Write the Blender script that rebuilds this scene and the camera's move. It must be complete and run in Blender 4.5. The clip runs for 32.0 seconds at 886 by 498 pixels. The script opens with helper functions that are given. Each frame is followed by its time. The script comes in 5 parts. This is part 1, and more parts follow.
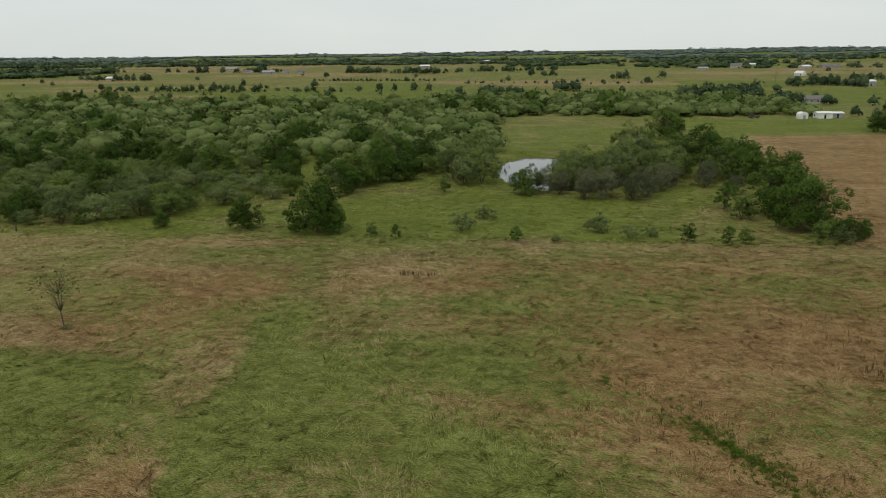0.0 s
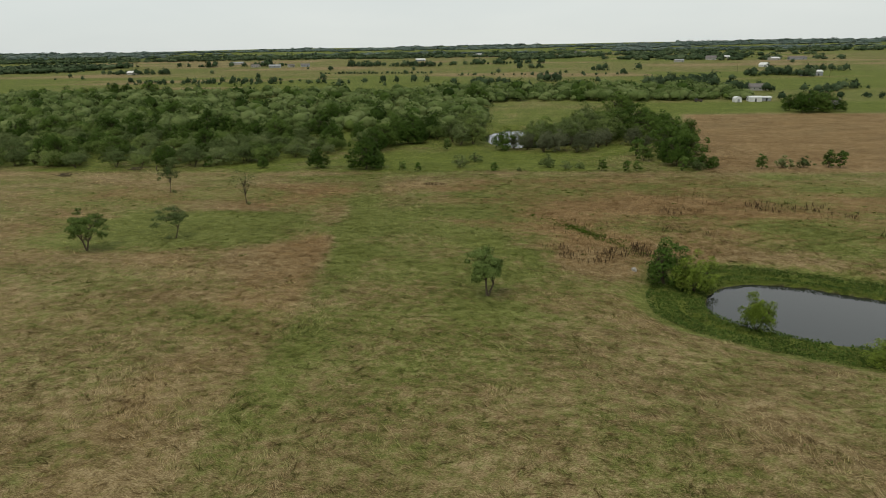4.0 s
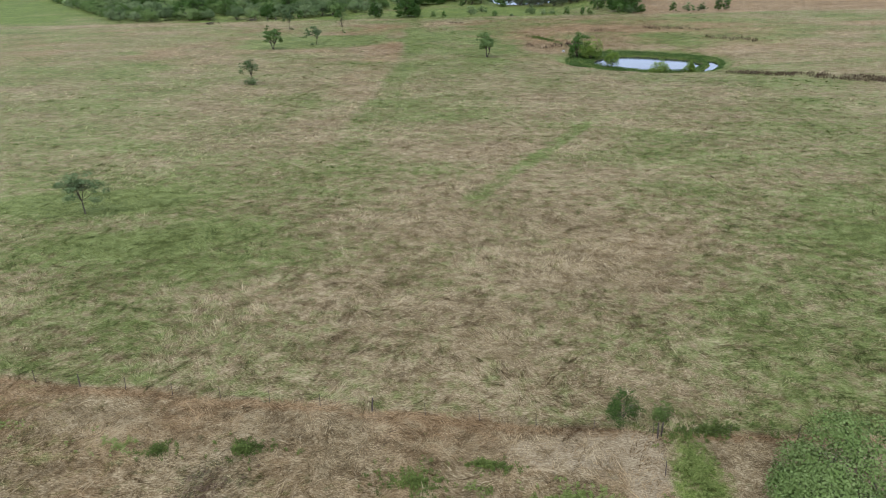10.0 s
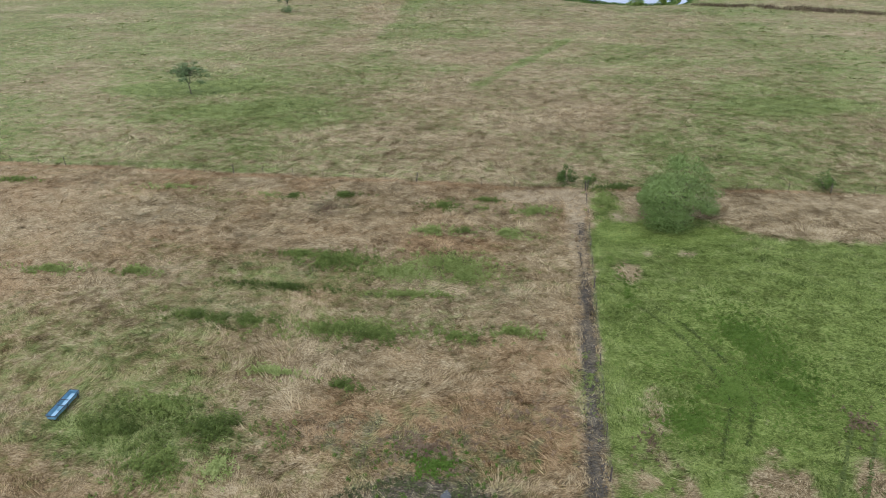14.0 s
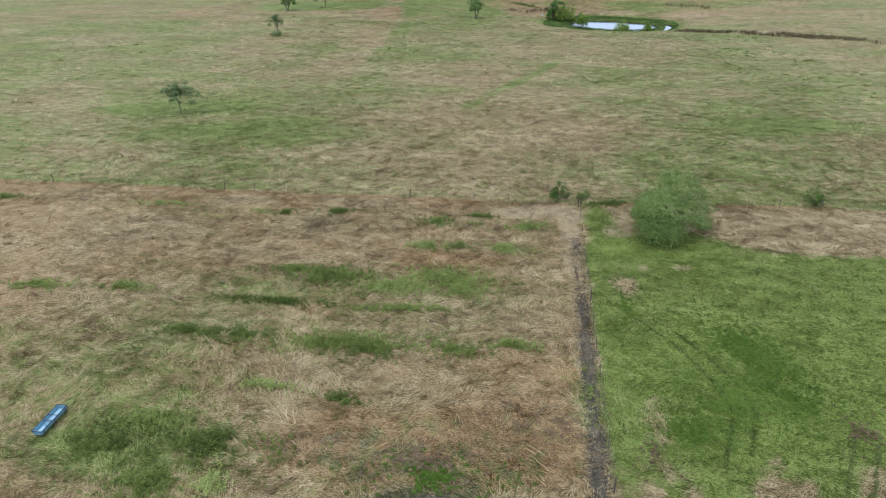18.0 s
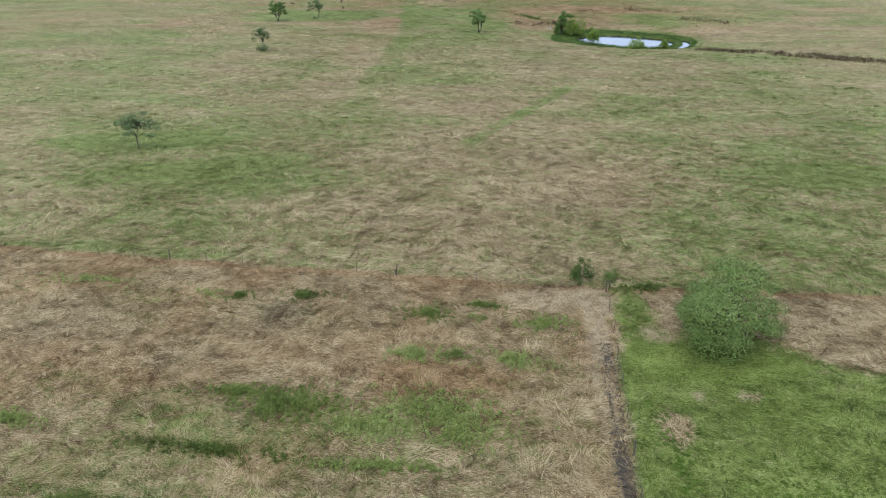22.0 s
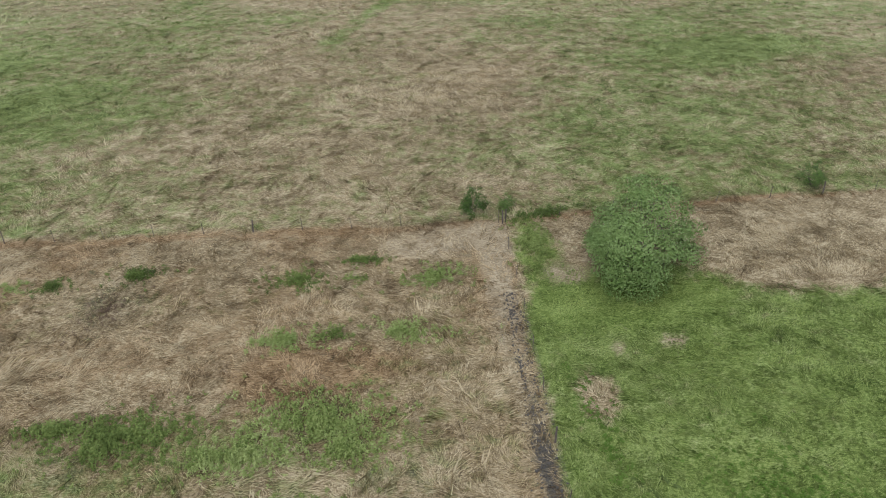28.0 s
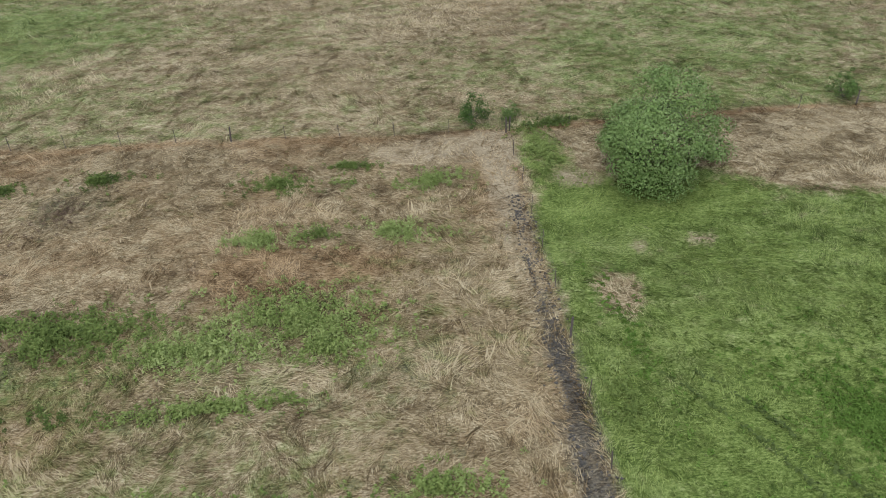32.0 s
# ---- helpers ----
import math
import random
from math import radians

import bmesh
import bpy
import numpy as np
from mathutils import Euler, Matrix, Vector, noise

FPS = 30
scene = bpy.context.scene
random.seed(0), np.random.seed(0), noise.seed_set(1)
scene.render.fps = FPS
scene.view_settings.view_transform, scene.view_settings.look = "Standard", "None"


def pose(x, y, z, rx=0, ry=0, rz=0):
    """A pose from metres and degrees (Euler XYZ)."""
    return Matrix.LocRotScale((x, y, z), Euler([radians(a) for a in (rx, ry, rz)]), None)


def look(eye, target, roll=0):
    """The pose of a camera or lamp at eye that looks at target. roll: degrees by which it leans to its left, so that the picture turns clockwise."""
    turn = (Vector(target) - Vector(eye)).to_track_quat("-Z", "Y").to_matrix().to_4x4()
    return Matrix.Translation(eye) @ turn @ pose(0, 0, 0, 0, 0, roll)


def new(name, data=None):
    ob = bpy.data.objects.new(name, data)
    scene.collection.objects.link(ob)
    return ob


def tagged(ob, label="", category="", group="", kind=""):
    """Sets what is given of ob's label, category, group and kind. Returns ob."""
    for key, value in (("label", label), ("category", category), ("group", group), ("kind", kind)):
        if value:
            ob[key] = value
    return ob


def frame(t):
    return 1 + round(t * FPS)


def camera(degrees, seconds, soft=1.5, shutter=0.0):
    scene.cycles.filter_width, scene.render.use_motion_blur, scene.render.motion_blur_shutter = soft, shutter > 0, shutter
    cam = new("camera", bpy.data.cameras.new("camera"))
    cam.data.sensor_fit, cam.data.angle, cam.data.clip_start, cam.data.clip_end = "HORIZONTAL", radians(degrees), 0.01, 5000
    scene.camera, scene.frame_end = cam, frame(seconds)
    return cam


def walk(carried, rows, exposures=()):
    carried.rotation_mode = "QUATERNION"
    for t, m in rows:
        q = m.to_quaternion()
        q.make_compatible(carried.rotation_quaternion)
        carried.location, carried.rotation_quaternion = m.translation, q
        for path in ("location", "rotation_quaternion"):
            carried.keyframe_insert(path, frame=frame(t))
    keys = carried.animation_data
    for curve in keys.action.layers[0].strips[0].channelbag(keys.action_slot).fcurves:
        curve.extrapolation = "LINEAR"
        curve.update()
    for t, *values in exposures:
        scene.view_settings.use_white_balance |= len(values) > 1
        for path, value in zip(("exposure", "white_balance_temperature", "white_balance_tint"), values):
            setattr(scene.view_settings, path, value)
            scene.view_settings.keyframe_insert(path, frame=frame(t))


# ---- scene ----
cam = camera(66.7, 32.0, soft=1.0)
PATH = [
    (0, (-18.8, 158.592, 33.237), (-18.969, 160.513, 32.706), -0.5),
    (0.5, (-18.463, 149.405, 33.377), (-18.628, 151.326, 32.844), -0.5),
    (1, (-18.167, 139.867, 33.623), (-18.327, 141.787, 33.087), -0.5),
    (1.5, (-17.696, 129.823, 33.884), (-17.853, 131.742, 33.344), -0.4),
    (2, (-17.165, 120.168, 33.943), (-17.321, 122.087, 33.402), -0.4),
    (2.5, (-16.691, 110.541, 34.028), (-16.846, 112.459, 33.484), -0.5),
    (3, (-16.351, 100.873, 34.014), (-16.504, 102.791, 33.467), -0.4),
    (3.5, (-15.949, 90.698, 34.021), (-16.102, 92.615, 33.473), -0.6),
    (5.5, (-15.403, 48.209, 33.723), (-15.552, 50.125, 33.172), -1.0),
    (6, (-15.216, 38.676, 33.403), (-15.368, 40.593, 32.851), -1.0),
    (6.5, (-14.975, 29.217, 33.209), (-15.128, 31.133, 32.655), -1.0),
    (7, (-14.823, 19.67, 33.041), (-14.976, 21.56, 32.403), -1.0),
    (7.5, (-14.909, 10.045, 33.006), (-15.061, 11.904, 32.284), -1.0),
    (8, (-14.828, 0.396, 32.939), (-14.978, 2.245, 32.192), -0.9),
    (8.5, (-14.746, -9.316, 33.072), (-14.895, -7.502, 32.244), -1.0),
    (9, (-14.833, -19.623, 33.627), (-14.984, -17.812, 32.792), -1.3),
    (9.5, (-13.304, -30.127, 33.846), (-13.466, -28.318, 33.007), -1.6),
    (10, (-11.244, -40.88, 33.994), (-11.42, -39.074, 33.153), -1.8),
    (10.5, (-10.977, -50.753, 34.536), (-11.153, -48.95, 33.689), -1.6),
    (11, (-10.769, -60.729, 35.023), (-10.943, -58.928, 34.17), -1.4),
    (11.5, (-10.416, -69.976, 35.159), (-10.589, -68.177, 34.303), -1.3),
    (12, (-10.254, -76.698, 35.033), (-10.427, -74.898, 34.177), -1.3),
    (12.5, (-10.122, -79.716, 34.987), (-10.3, -77.858, 34.269), -1.2),
    (13, (-10.198, -80.644, 34.856), (-10.373, -78.809, 34.081), -1.3),
    (13.5, (-10.31, -80.313, 34.847), (-10.479, -78.553, 33.911), -1.3),
    (14, (-10.278, -80.156, 34.677), (-10.447, -78.408, 33.719), -1.4),
    (14.5, (-10.286, -80.113, 34.434), (-10.454, -78.37, 33.467), -1.4),
    (15, (-10.404, -80.175, 34.207), (-10.566, -78.482, 33.155), -1.5),
    (15.5, (-10.615, -80.138, 33.981), (-10.766, -78.523, 32.812), -1.5),
    (17.5, (-11.991, -80.304, 33.39), (-12.1, -78.618, 32.32), -0.9),
    (18, (-11.161, -80.391, 33.387), (-11.292, -78.604, 32.497), -0.9),
    (18.5, (-10.459, -80.204, 33.606), (-10.606, -78.421, 32.713), -1.1),
    (19, (-10.503, -79.581, 33.8), (-10.651, -77.799, 32.905), -1.2),
    (19.5, (-10.765, -77.598, 33.821), (-10.906, -75.815, 32.927), -0.8),
    (20, (-10.893, -75.343, 33.79), (-11.034, -73.557, 32.901), -0.7),
    (20.5, (-11.053, -72.701, 33.883), (-11.193, -70.915, 32.994), -0.8),
    (21, (-11.389, -69.495, 33.87), (-11.524, -67.706, 32.986), -0.6),
    (21.5, (-11.567, -65.613, 33.937), (-11.701, -63.824, 33.054), -0.5),
    (22, (-11.851, -60.994, 34.026), (-11.982, -59.204, 33.145), -0.3),
    (22.5, (-11.801, -57.472, 34.25), (-11.872, -55.678, 33.368), -0.9),
    (23, (-11.805, -56.506, 34.337), (-11.671, -54.719, 33.45), -1.1),
    (23.5, (-11.813, -56.684, 34.391), (-11.611, -54.902, 33.504), -1.0),
    (24, (-11.762, -56.285, 34.272), (-11.558, -54.504, 33.385), -1.0),
    (24.5, (-11.426, -54.118, 34.156), (-11.222, -52.337, 33.267), -1.0),
    (26.5, (-10.396, -48.626, 33.359), (-10.187, -46.826, 32.511), -1.1),
    (27, (-10.336, -48.724, 33.233), (-10.144, -47.027, 32.192), -1.4),
    (27.5, (-10.258, -48.683, 33.343), (-10.083, -47.079, 32.161), -1.6),
    (28, (-10.242, -48.704, 33.093), (-10.068, -47.097, 31.915), -1.7),
    (28.5, (-10.202, -48.652, 32.812), (-10.03, -47.045, 31.633), -1.7),
    (29, (-10.144, -48.684, 32.114), (-9.974, -47.076, 30.937), -1.8),
    (29.5, (-10.123, -48.725, 30.896), (-9.953, -47.115, 29.721), -1.8),
    (30, (-10.068, -48.776, 29.608), (-9.901, -47.167, 28.432), -1.9),
    (30.5, (-10.165, -48.683, 28.363), (-9.995, -47.076, 27.185), -1.8),
    (31, (-10.131, -48.625, 26.948), (-9.962, -47.017, 25.771), -1.8),
    (31.5, (-10.169, -48.514, 25.522), (-9.998, -46.905, 24.347), -1.7),
    (32, (-10.439, -48.314, 24.329), (-10.257, -46.712, 23.146), -1.5),
]
walk(cam, [(t, look(eye, target, roll)) for t, eye, target, roll in PATH],
     [(0, -0.1, 7150, 9), (6.4, -0.08, 7150, 9), (7.0, 0.28, 6750, 10), (7.6, 0.6, 6350, 13), (8.4, 0.74, 5780, 15), (9.0, 0.82, 5450, 18), (11.5, 0.83, 5450, 17), (15, 0.9, 5450, 18), (18, 0.95, 5450, 14), (24, 0.9, 5450, 16), (28, 0.88, 5450, 17), (32, 0.92, 5450, 16)])

# ---- light ----
world = bpy.data.worlds.new("overcast_sky")
scene.world = world
world.use_nodes = True
wn, wl = world.node_tree.nodes, world.node_tree.links
wn.clear()
w_out = wn.new("ShaderNodeOutputWorld")
w_bg = wn.new("ShaderNodeBackground")
w_sky = wn.new("ShaderNodeTexSky")
w_sky.sky_type, w_sky.sun_disc = "NISHITA", False
w_sky.sun_elevation, w_sky.sun_rotation = radians(58), radians(150)
w_dim = wn.new("ShaderNodeMixRGB")
w_dim.blend_type, w_dim.inputs[0].default_value, w_dim.inputs[2].default_value = "MULTIPLY", 1.0, (0.1, 0.1, 0.1, 1)
w_tc = wn.new("ShaderNodeTexCoord")
w_map = wn.new("ShaderNodeMapping")
w_map.inputs["Scale"].default_value = (1.0, 1.0, 3.5)
w_noise = wn.new("ShaderNodeTexNoise")
w_noise.inputs["Scale"].default_value, w_noise.inputs["Detail"].default_value = 1.6, 5.0
w_ramp = wn.new("ShaderNodeValToRGB")
w_ramp.color_ramp.elements[0].position, w_ramp.color_ramp.elements[0].color = 0.3, (0.655, 0.745, 0.81, 1)
w_ramp.color_ramp.elements[1].position, w_ramp.color_ramp.elements[1].color = 0.7, (0.80, 0.875, 0.925, 1)
w_mix = wn.new("ShaderNodeMixRGB")
w_mix.inputs[0].default_value = 0.88
wl.new(w_tc.outputs["Generated"], w_map.inputs[0])
wl.new(w_map.outputs[0], w_noise.inputs["Vector"])
wl.new(w_noise.outputs["Fac"], w_ramp.inputs[0])
wl.new(w_sky.outputs[0], w_dim.inputs[1])
wl.new(w_dim.outputs[0], w_mix.inputs[1])
wl.new(w_ramp.outputs[0], w_mix.inputs[2])
wl.new(w_mix.outputs[0], w_bg.inputs[0])
wl.new(w_bg.outputs[0], w_out.inputs[0])
w_bg.inputs[1].default_value = 1.0

sun_data = bpy.data.lights.new("sun", "SUN")
sun_data.energy, sun_data.angle, sun_data.color = 0.9, radians(25), (1.0, 0.96, 0.9)
sun = new("sun", sun_data)
sun.matrix_world = look((0, 0, 200), (60, 90, 0))


# ---- materials ----
def material(name):
    m = bpy.data.materials.new(name)
    m.use_nodes = True
    nodes, links = m.node_tree.nodes, m.node_tree.links
    return m, nodes, links, nodes["Principled BSDF"]


def noise_node(nodes, links, scale, detail=4.0, rough=0.6, stretch=None, vector=None):
    n = nodes.new("ShaderNodeTexNoise")
    n.inputs["Scale"].default_value, n.inputs["Detail"].default_value, n.inputs["Roughness"].default_value = scale, detail, rough
    if vector is None:
        vector = nodes.new("ShaderNodeNewGeometry").outputs["Position"]
    if stretch:
        mp = nodes.new("ShaderNodeMapping")
        mp.inputs["Scale"].default_value, mp.inputs["Rotation"].default_value = stretch[:3], (0, 0, stretch[3])
        links.new(vector, mp.inputs[0])
        vector = mp.outputs[0]
    links.new(vector, n.inputs["Vector"])
    return n.outputs["Fac"]


def ramp_node(nodes, links, fac, stops):
    r = nodes.new("ShaderNodeValToRGB")
    e = r.color_ramp.elements
    while len(e) < len(stops):
        e.new(0.5)
    for k, (p, c) in enumerate(stops):
        e[k].position, e[k].color = p, (*c, 1)
    links.new(fac, r.inputs[0])
    return r.outputs[0]


def math_node(nodes, links, op, a, b=0.0, c=0.0, clamp=False):
    n = nodes.new("ShaderNodeMath")
    n.operation, n.use_clamp = op, clamp
    for k, v in enumerate((a, b, c)):
        if isinstance(v, (int, float)):
            n.inputs[k].default_value = v
        else:
            links.new(v, n.inputs[k])
    return n.outputs[0]


def mix_node(nodes, links, fac, a, b, kind="MIX"):
    n = nodes.new("ShaderNodeMixRGB")
    n.blend_type = kind
    for k, v in enumerate((fac, a, b)):
        if isinstance(v, (int, float)):
            n.inputs[k].default_value = v
        elif isinstance(v, tuple):
            n.inputs[k].default_value = (*v, 1)
        else:
            links.new(v, n.inputs[k])
    return n.outputs[0]


def attribute(nodes, name):
    n = nodes.new("ShaderNodeAttribute")
    n.attribute_name = name
    return n.outputs["Fac"]


def simple(name, dark, light, scale=3.0, rough=0.8, metal=0.0, bump=0.0):
    """A plain painted, wooden or metal surface with stains and grain."""
    m, nodes, links, bsdf = material(name)
    tc = nodes.new("ShaderNodeTexCoord").outputs["Object"]
    f = math_node(nodes, links, "MULTIPLY_ADD", noise_node(nodes, links, scale, 5, 0.65, None, tc), 0.7,
                  math_node(nodes, links, "MULTIPLY", noise_node(nodes, links, scale * 9, 3, 0.6, None, tc), 0.3))
    links.new(ramp_node(nodes, links, f, [(0.3, dark), (0.68, light)]), bsdf.inputs["Base Color"])
    bsdf.inputs["Roughness"].default_value, bsdf.inputs["Metallic"].default_value = rough, metal
    if bump:
        b = nodes.new("ShaderNodeBump")
        b.inputs["Strength"].default_value = bump
        links.new(f, b.inputs["Height"])
        links.new(b.outputs[0], bsdf.inputs["Normal"])
    return m


def upright(nodes, links, bsdf, share, relief=0.02):
    """Soft shading for thin leaves and blades: normals that lean to the sky, as light passes through them."""
    geo = nodes.new("ShaderNodeBump")
    geo.inputs["Strength"].default_value, geo.inputs["Distance"].default_value = 0.9, relief
    links.new(noise_node(nodes, links, 1.3, 4, 0.7), geo.inputs["Height"])
    geo = geo.outputs[0]
    n = nodes.new("ShaderNodeMix")
    n.data_type = "VECTOR"
    n.inputs[0].default_value, n.inputs[5].default_value = share, (0, 0, 1)
    links.new(geo, n.inputs[4])
    v = nodes.new("ShaderNodeVectorMath")
    v.operation = "NORMALIZE"
    links.new(n.outputs[1], v.inputs[0])
    links.new(v.outputs[0], bsdf.inputs["Normal"])


def see_through(nodes, links, bsdf, col, share):
    """Light that comes through a thin leaf."""
    tr = nodes.new("ShaderNodeBsdfTranslucent")
    links.new(col, tr.inputs[0])
    mx = nodes.new("ShaderNodeMixShader")
    mx.inputs[0].default_value = share
    links.new(bsdf.outputs[0], mx.inputs[1])
    links.new(tr.outputs[0], mx.inputs[2])
    links.new(mx.outputs[0], nodes["Material Output"].inputs["Surface"])


def foliage(name, dark, mid, light, rough=0.7, thin=0.25, lean=0.6):
    """Leaves: each leaf a little different, each clump and each plant too; clumps shade as round masses."""
    m, nodes, links, bsdf = material(name)
    island = nodes.new("ShaderNodeNewGeometry").outputs["Random Per Island"]
    plant = nodes.new("ShaderNodeObjectInfo").outputs["Random"]
    clump = math_node(nodes, links, "MULTIPLY_ADD", noise_node(nodes, links, 0.13, 2, 0.5), 0.9, math_node(nodes, links, "MULTIPLY_ADD", noise_node(nodes, links, 0.8, 3, 0.6), 0.9, -0.4))
    f = math_node(nodes, links, "MULTIPLY_ADD", island, 0.26, math_node(nodes, links, "MULTIPLY_ADD", clump, 0.6, math_node(nodes, links, "MULTIPLY_ADD", plant, 0.4, math_node(nodes, links, "ADD", attribute(nodes, "shade"), -0.02))))
    col = ramp_node(nodes, links, f, [(0.28, dark), (0.62, mid), (0.98, light)])
    links.new(col, bsdf.inputs["Base Color"])
    bsdf.inputs["Roughness"].default_value = rough
    bsdf.inputs["Specular IOR Level"].default_value = 0.05
    out = nodes.new("ShaderNodeAttribute")
    out.attribute_name = "outward"
    turn = nodes.new("ShaderNodeVectorTransform")
    turn.vector_type, turn.convert_from, turn.convert_to = "NORMAL", "OBJECT", "WORLD"
    links.new(out.outputs["Vector"], turn.inputs[0])
    mx = nodes.new("ShaderNodeMix")
    mx.data_type = "VECTOR"
    mx.inputs[0].default_value = lean
    links.new(nodes.new("ShaderNodeNewGeometry").outputs["Normal"], mx.inputs[4])
    links.new(turn.outputs[0], mx.inputs[5])
    v = nodes.new("ShaderNodeVectorMath")
    v.operation = "NORMALIZE"
    links.new(mx.outputs[1], v.inputs[0])
    links.new(v.outputs[0], bsdf.inputs["Normal"])
    see_through(nodes, links, bsdf, col, thin)
    return m


TAN = [(0.08, (0.082, 0.056, 0.025)), (0.5, (0.222, 0.157, 0.073)), (0.95, (0.440, 0.345, 0.190))]
GREEN = [(0.08, (0.040, 0.050, 0.010)), (0.5, (0.126, 0.140, 0.033)), (0.95, (0.250, 0.268, 0.088))]
LUSH = [(0.08, (0.042, 0.060, 0.009)), (0.5, (0.112, 0.137, 0.025)), (0.95, (0.218, 0.245, 0.062))]
RED = [(0.08, (0.066, 0.038, 0.014)), (0.5, (0.210, 0.130, 0.056)), (0.95, (0.375, 0.258, 0.128))]
MUD = [(0.1, (0.028, 0.022, 0.014)), (0.5, (0.084, 0.066, 0.040)), (0.9, (0.190, 0.152, 0.096))]
SAND = [(0.1, (0.130, 0.090, 0.045)), (0.5, (0.258, 0.188, 0.098)), (0.9, (0.375, 0.292, 0.166))]


def swept(nodes, links, scale, stretch, reach):
    """Streaks that bend and swirl as lodged grass does."""
    pos = nodes.new("ShaderNodeNewGeometry").outputs["Position"]
    n = nodes.new("ShaderNodeTexNoise")
    n.inputs["Scale"].default_value, n.inputs["Detail"].default_value = 0.22, 3.0
    links.new(pos, n.inputs["Vector"])
    v = nodes.new("ShaderNodeVectorMath")
    v.operation = "MULTIPLY_ADD"
    v.inputs[1].default_value = (reach, reach, 0)
    links.new(n.outputs["Color"], v.inputs[0])
    links.new(pos, v.inputs[2])
    return noise_node(nodes, links, scale, 5, 0.7, stretch, v.outputs[0])


def turf(name, blade):
    """Pasture: tan hay, green grass, red-brown stubble, lush growth, sand and mud by the cover at each place."""
    m, nodes, links, bsdf = material(name)
    wide = noise_node(nodes, links, 0.42, 6, 0.74, (0.9, 1.35, 1.0, 0.35))
    if blade:
        rnd = nodes.new("ShaderNodeNewGeometry").outputs["Random Per Island"]
        tone = math_node(nodes, links, "MULTIPLY_ADD", rnd, 1.1, math_node(nodes, links, "MULTIPLY_ADD", wide, 0.5, math_node(nodes, links, "MULTIPLY_ADD", attribute(nodes, "tone"), 1.1, -0.77)))
    else:
        fine = noise_node(nodes, links, 4.6, 6, 0.82, (1.0, 2.2, 1.0, 0.35))
        streak = swept(nodes, links, 1.7, (0.9, 3.8, 1.0, 0.35), 5.0)
        broad = noise_node(nodes, links, 0.06, 4, 0.6, (1.0, 1.8, 1.0, 0.2))
        tone = math_node(nodes, links, "MULTIPLY_ADD", broad, 0.6, -2.6)
        for source, share in ((fine, 3.2), (streak, 1.2), (wide, 1.2)):
            tone = math_node(nodes, links, "MULTIPLY_ADD", source, share, tone)
    break_up = math_node(nodes, links, "MULTIPLY_ADD", noise_node(nodes, links, 0.7, 6, 0.78), 1.9, -0.95)

    def amount(which, sharp):
        a = math_node(nodes, links, "ADD", attribute(nodes, which), break_up)
        return math_node(nodes, links, "MULTIPLY_ADD", a, sharp, 0.5 - sharp * 0.5, True)

    col = ramp_node(nodes, links, tone, TAN)
    col = mix_node(nodes, links, amount("red", 2.0), col, ramp_node(nodes, links, tone, RED))
    col = mix_node(nodes, links, amount("green", 2.1), col, ramp_node(nodes, links, tone, GREEN))
    col = mix_node(nodes, links, amount("lush", 2.0), col, ramp_node(nodes, links, tone, LUSH))
    if not blade:
        col = mix_node(nodes, links, amount("sand", 1.6), col, ramp_node(nodes, links, tone, SAND))
        col = mix_node(nodes, links, amount("mud", 1.7), col, ramp_node(nodes, links, tone, MUD))
        b = nodes.new("ShaderNodeBump")
        b.inputs["Strength"].default_value, b.inputs["Distance"].default_value = 0.62, 0.2
        links.new(math_node(nodes, links, "MULTIPLY_ADD", fine, 0.5, math_node(nodes, links, "MULTIPLY_ADD", streak, 0.7, math_node(nodes, links, "MULTIPLY", wide, 0.6))), b.inputs["Height"])
        links.new(b.outputs[0], bsdf.inputs["Normal"])
    else:
        upright(nodes, links, bsdf, 0.62)
        col = mix_node(nodes, links, 1.0, col, (1.26, 1.26, 1.26), "MULTIPLY")
        see_through(nodes, links, bsdf, col, 0.4)
    links.new(col, bsdf.inputs["Base Color"])
    bsdf.inputs["Roughness"].default_value = 0.85
    bsdf.inputs["Specular IOR Level"].default_value = 0.05
    return m


ground_mat = turf("pasture_ground", False)
blade_mat = turf("grass_blades", True)
brush_mat = foliage("brush_leaves", (0.046, 0.074, 0.018), (0.116, 0.162, 0.048), (0.195, 0.242, 0.088), 0.7, 0.2)
brush_oak_mat = foliage("brush_oak_leaves", (0.022, 0.044, 0.007), (0.062, 0.106, 0.020), (0.130, 0.180, 0.044), 0.7, 0.2)
mesquite_mat = foliage("mesquite_leaves", (0.066, 0.106, 0.022), (0.160, 0.226, 0.056), (0.265, 0.325, 0.110), 0.7, 0.35)
thorn_mat = foliage("grey_thicket_leaves", (0.080, 0.114, 0.036), (0.176, 0.228, 0.082), (0.275, 0.320, 0.135), 0.7, 0.35)
grove_mat = foliage("grove_leaves", (0.052, 0.082, 0.020), (0.118, 0.160, 0.046), (0.205, 0.250, 0.090), 0.7, 0.25, 0.6)
grey_mat = foliage("grey_thorn_leaves", (0.070, 0.086, 0.040), (0.142, 0.160, 0.082), (0.230, 0.246, 0.142), 0.7, 0.35, 0.5)
oak_mat = foliage("oak_leaves", (0.024, 0.050, 0.007), (0.066, 0.118, 0.020), (0.140, 0.200, 0.046), 0.7, 0.2)
willow_mat = foliage("willow_leaves", (0.095, 0.145, 0.018), (0.205, 0.280, 0.042), (0.320, 0.385, 0.085))
bright_mat = foliage("bright_mesquite_leaves", (0.040, 0.076, 0.012), (0.104, 0.162, 0.036), (0.205, 0.270, 0.084), 0.7, 0.3)
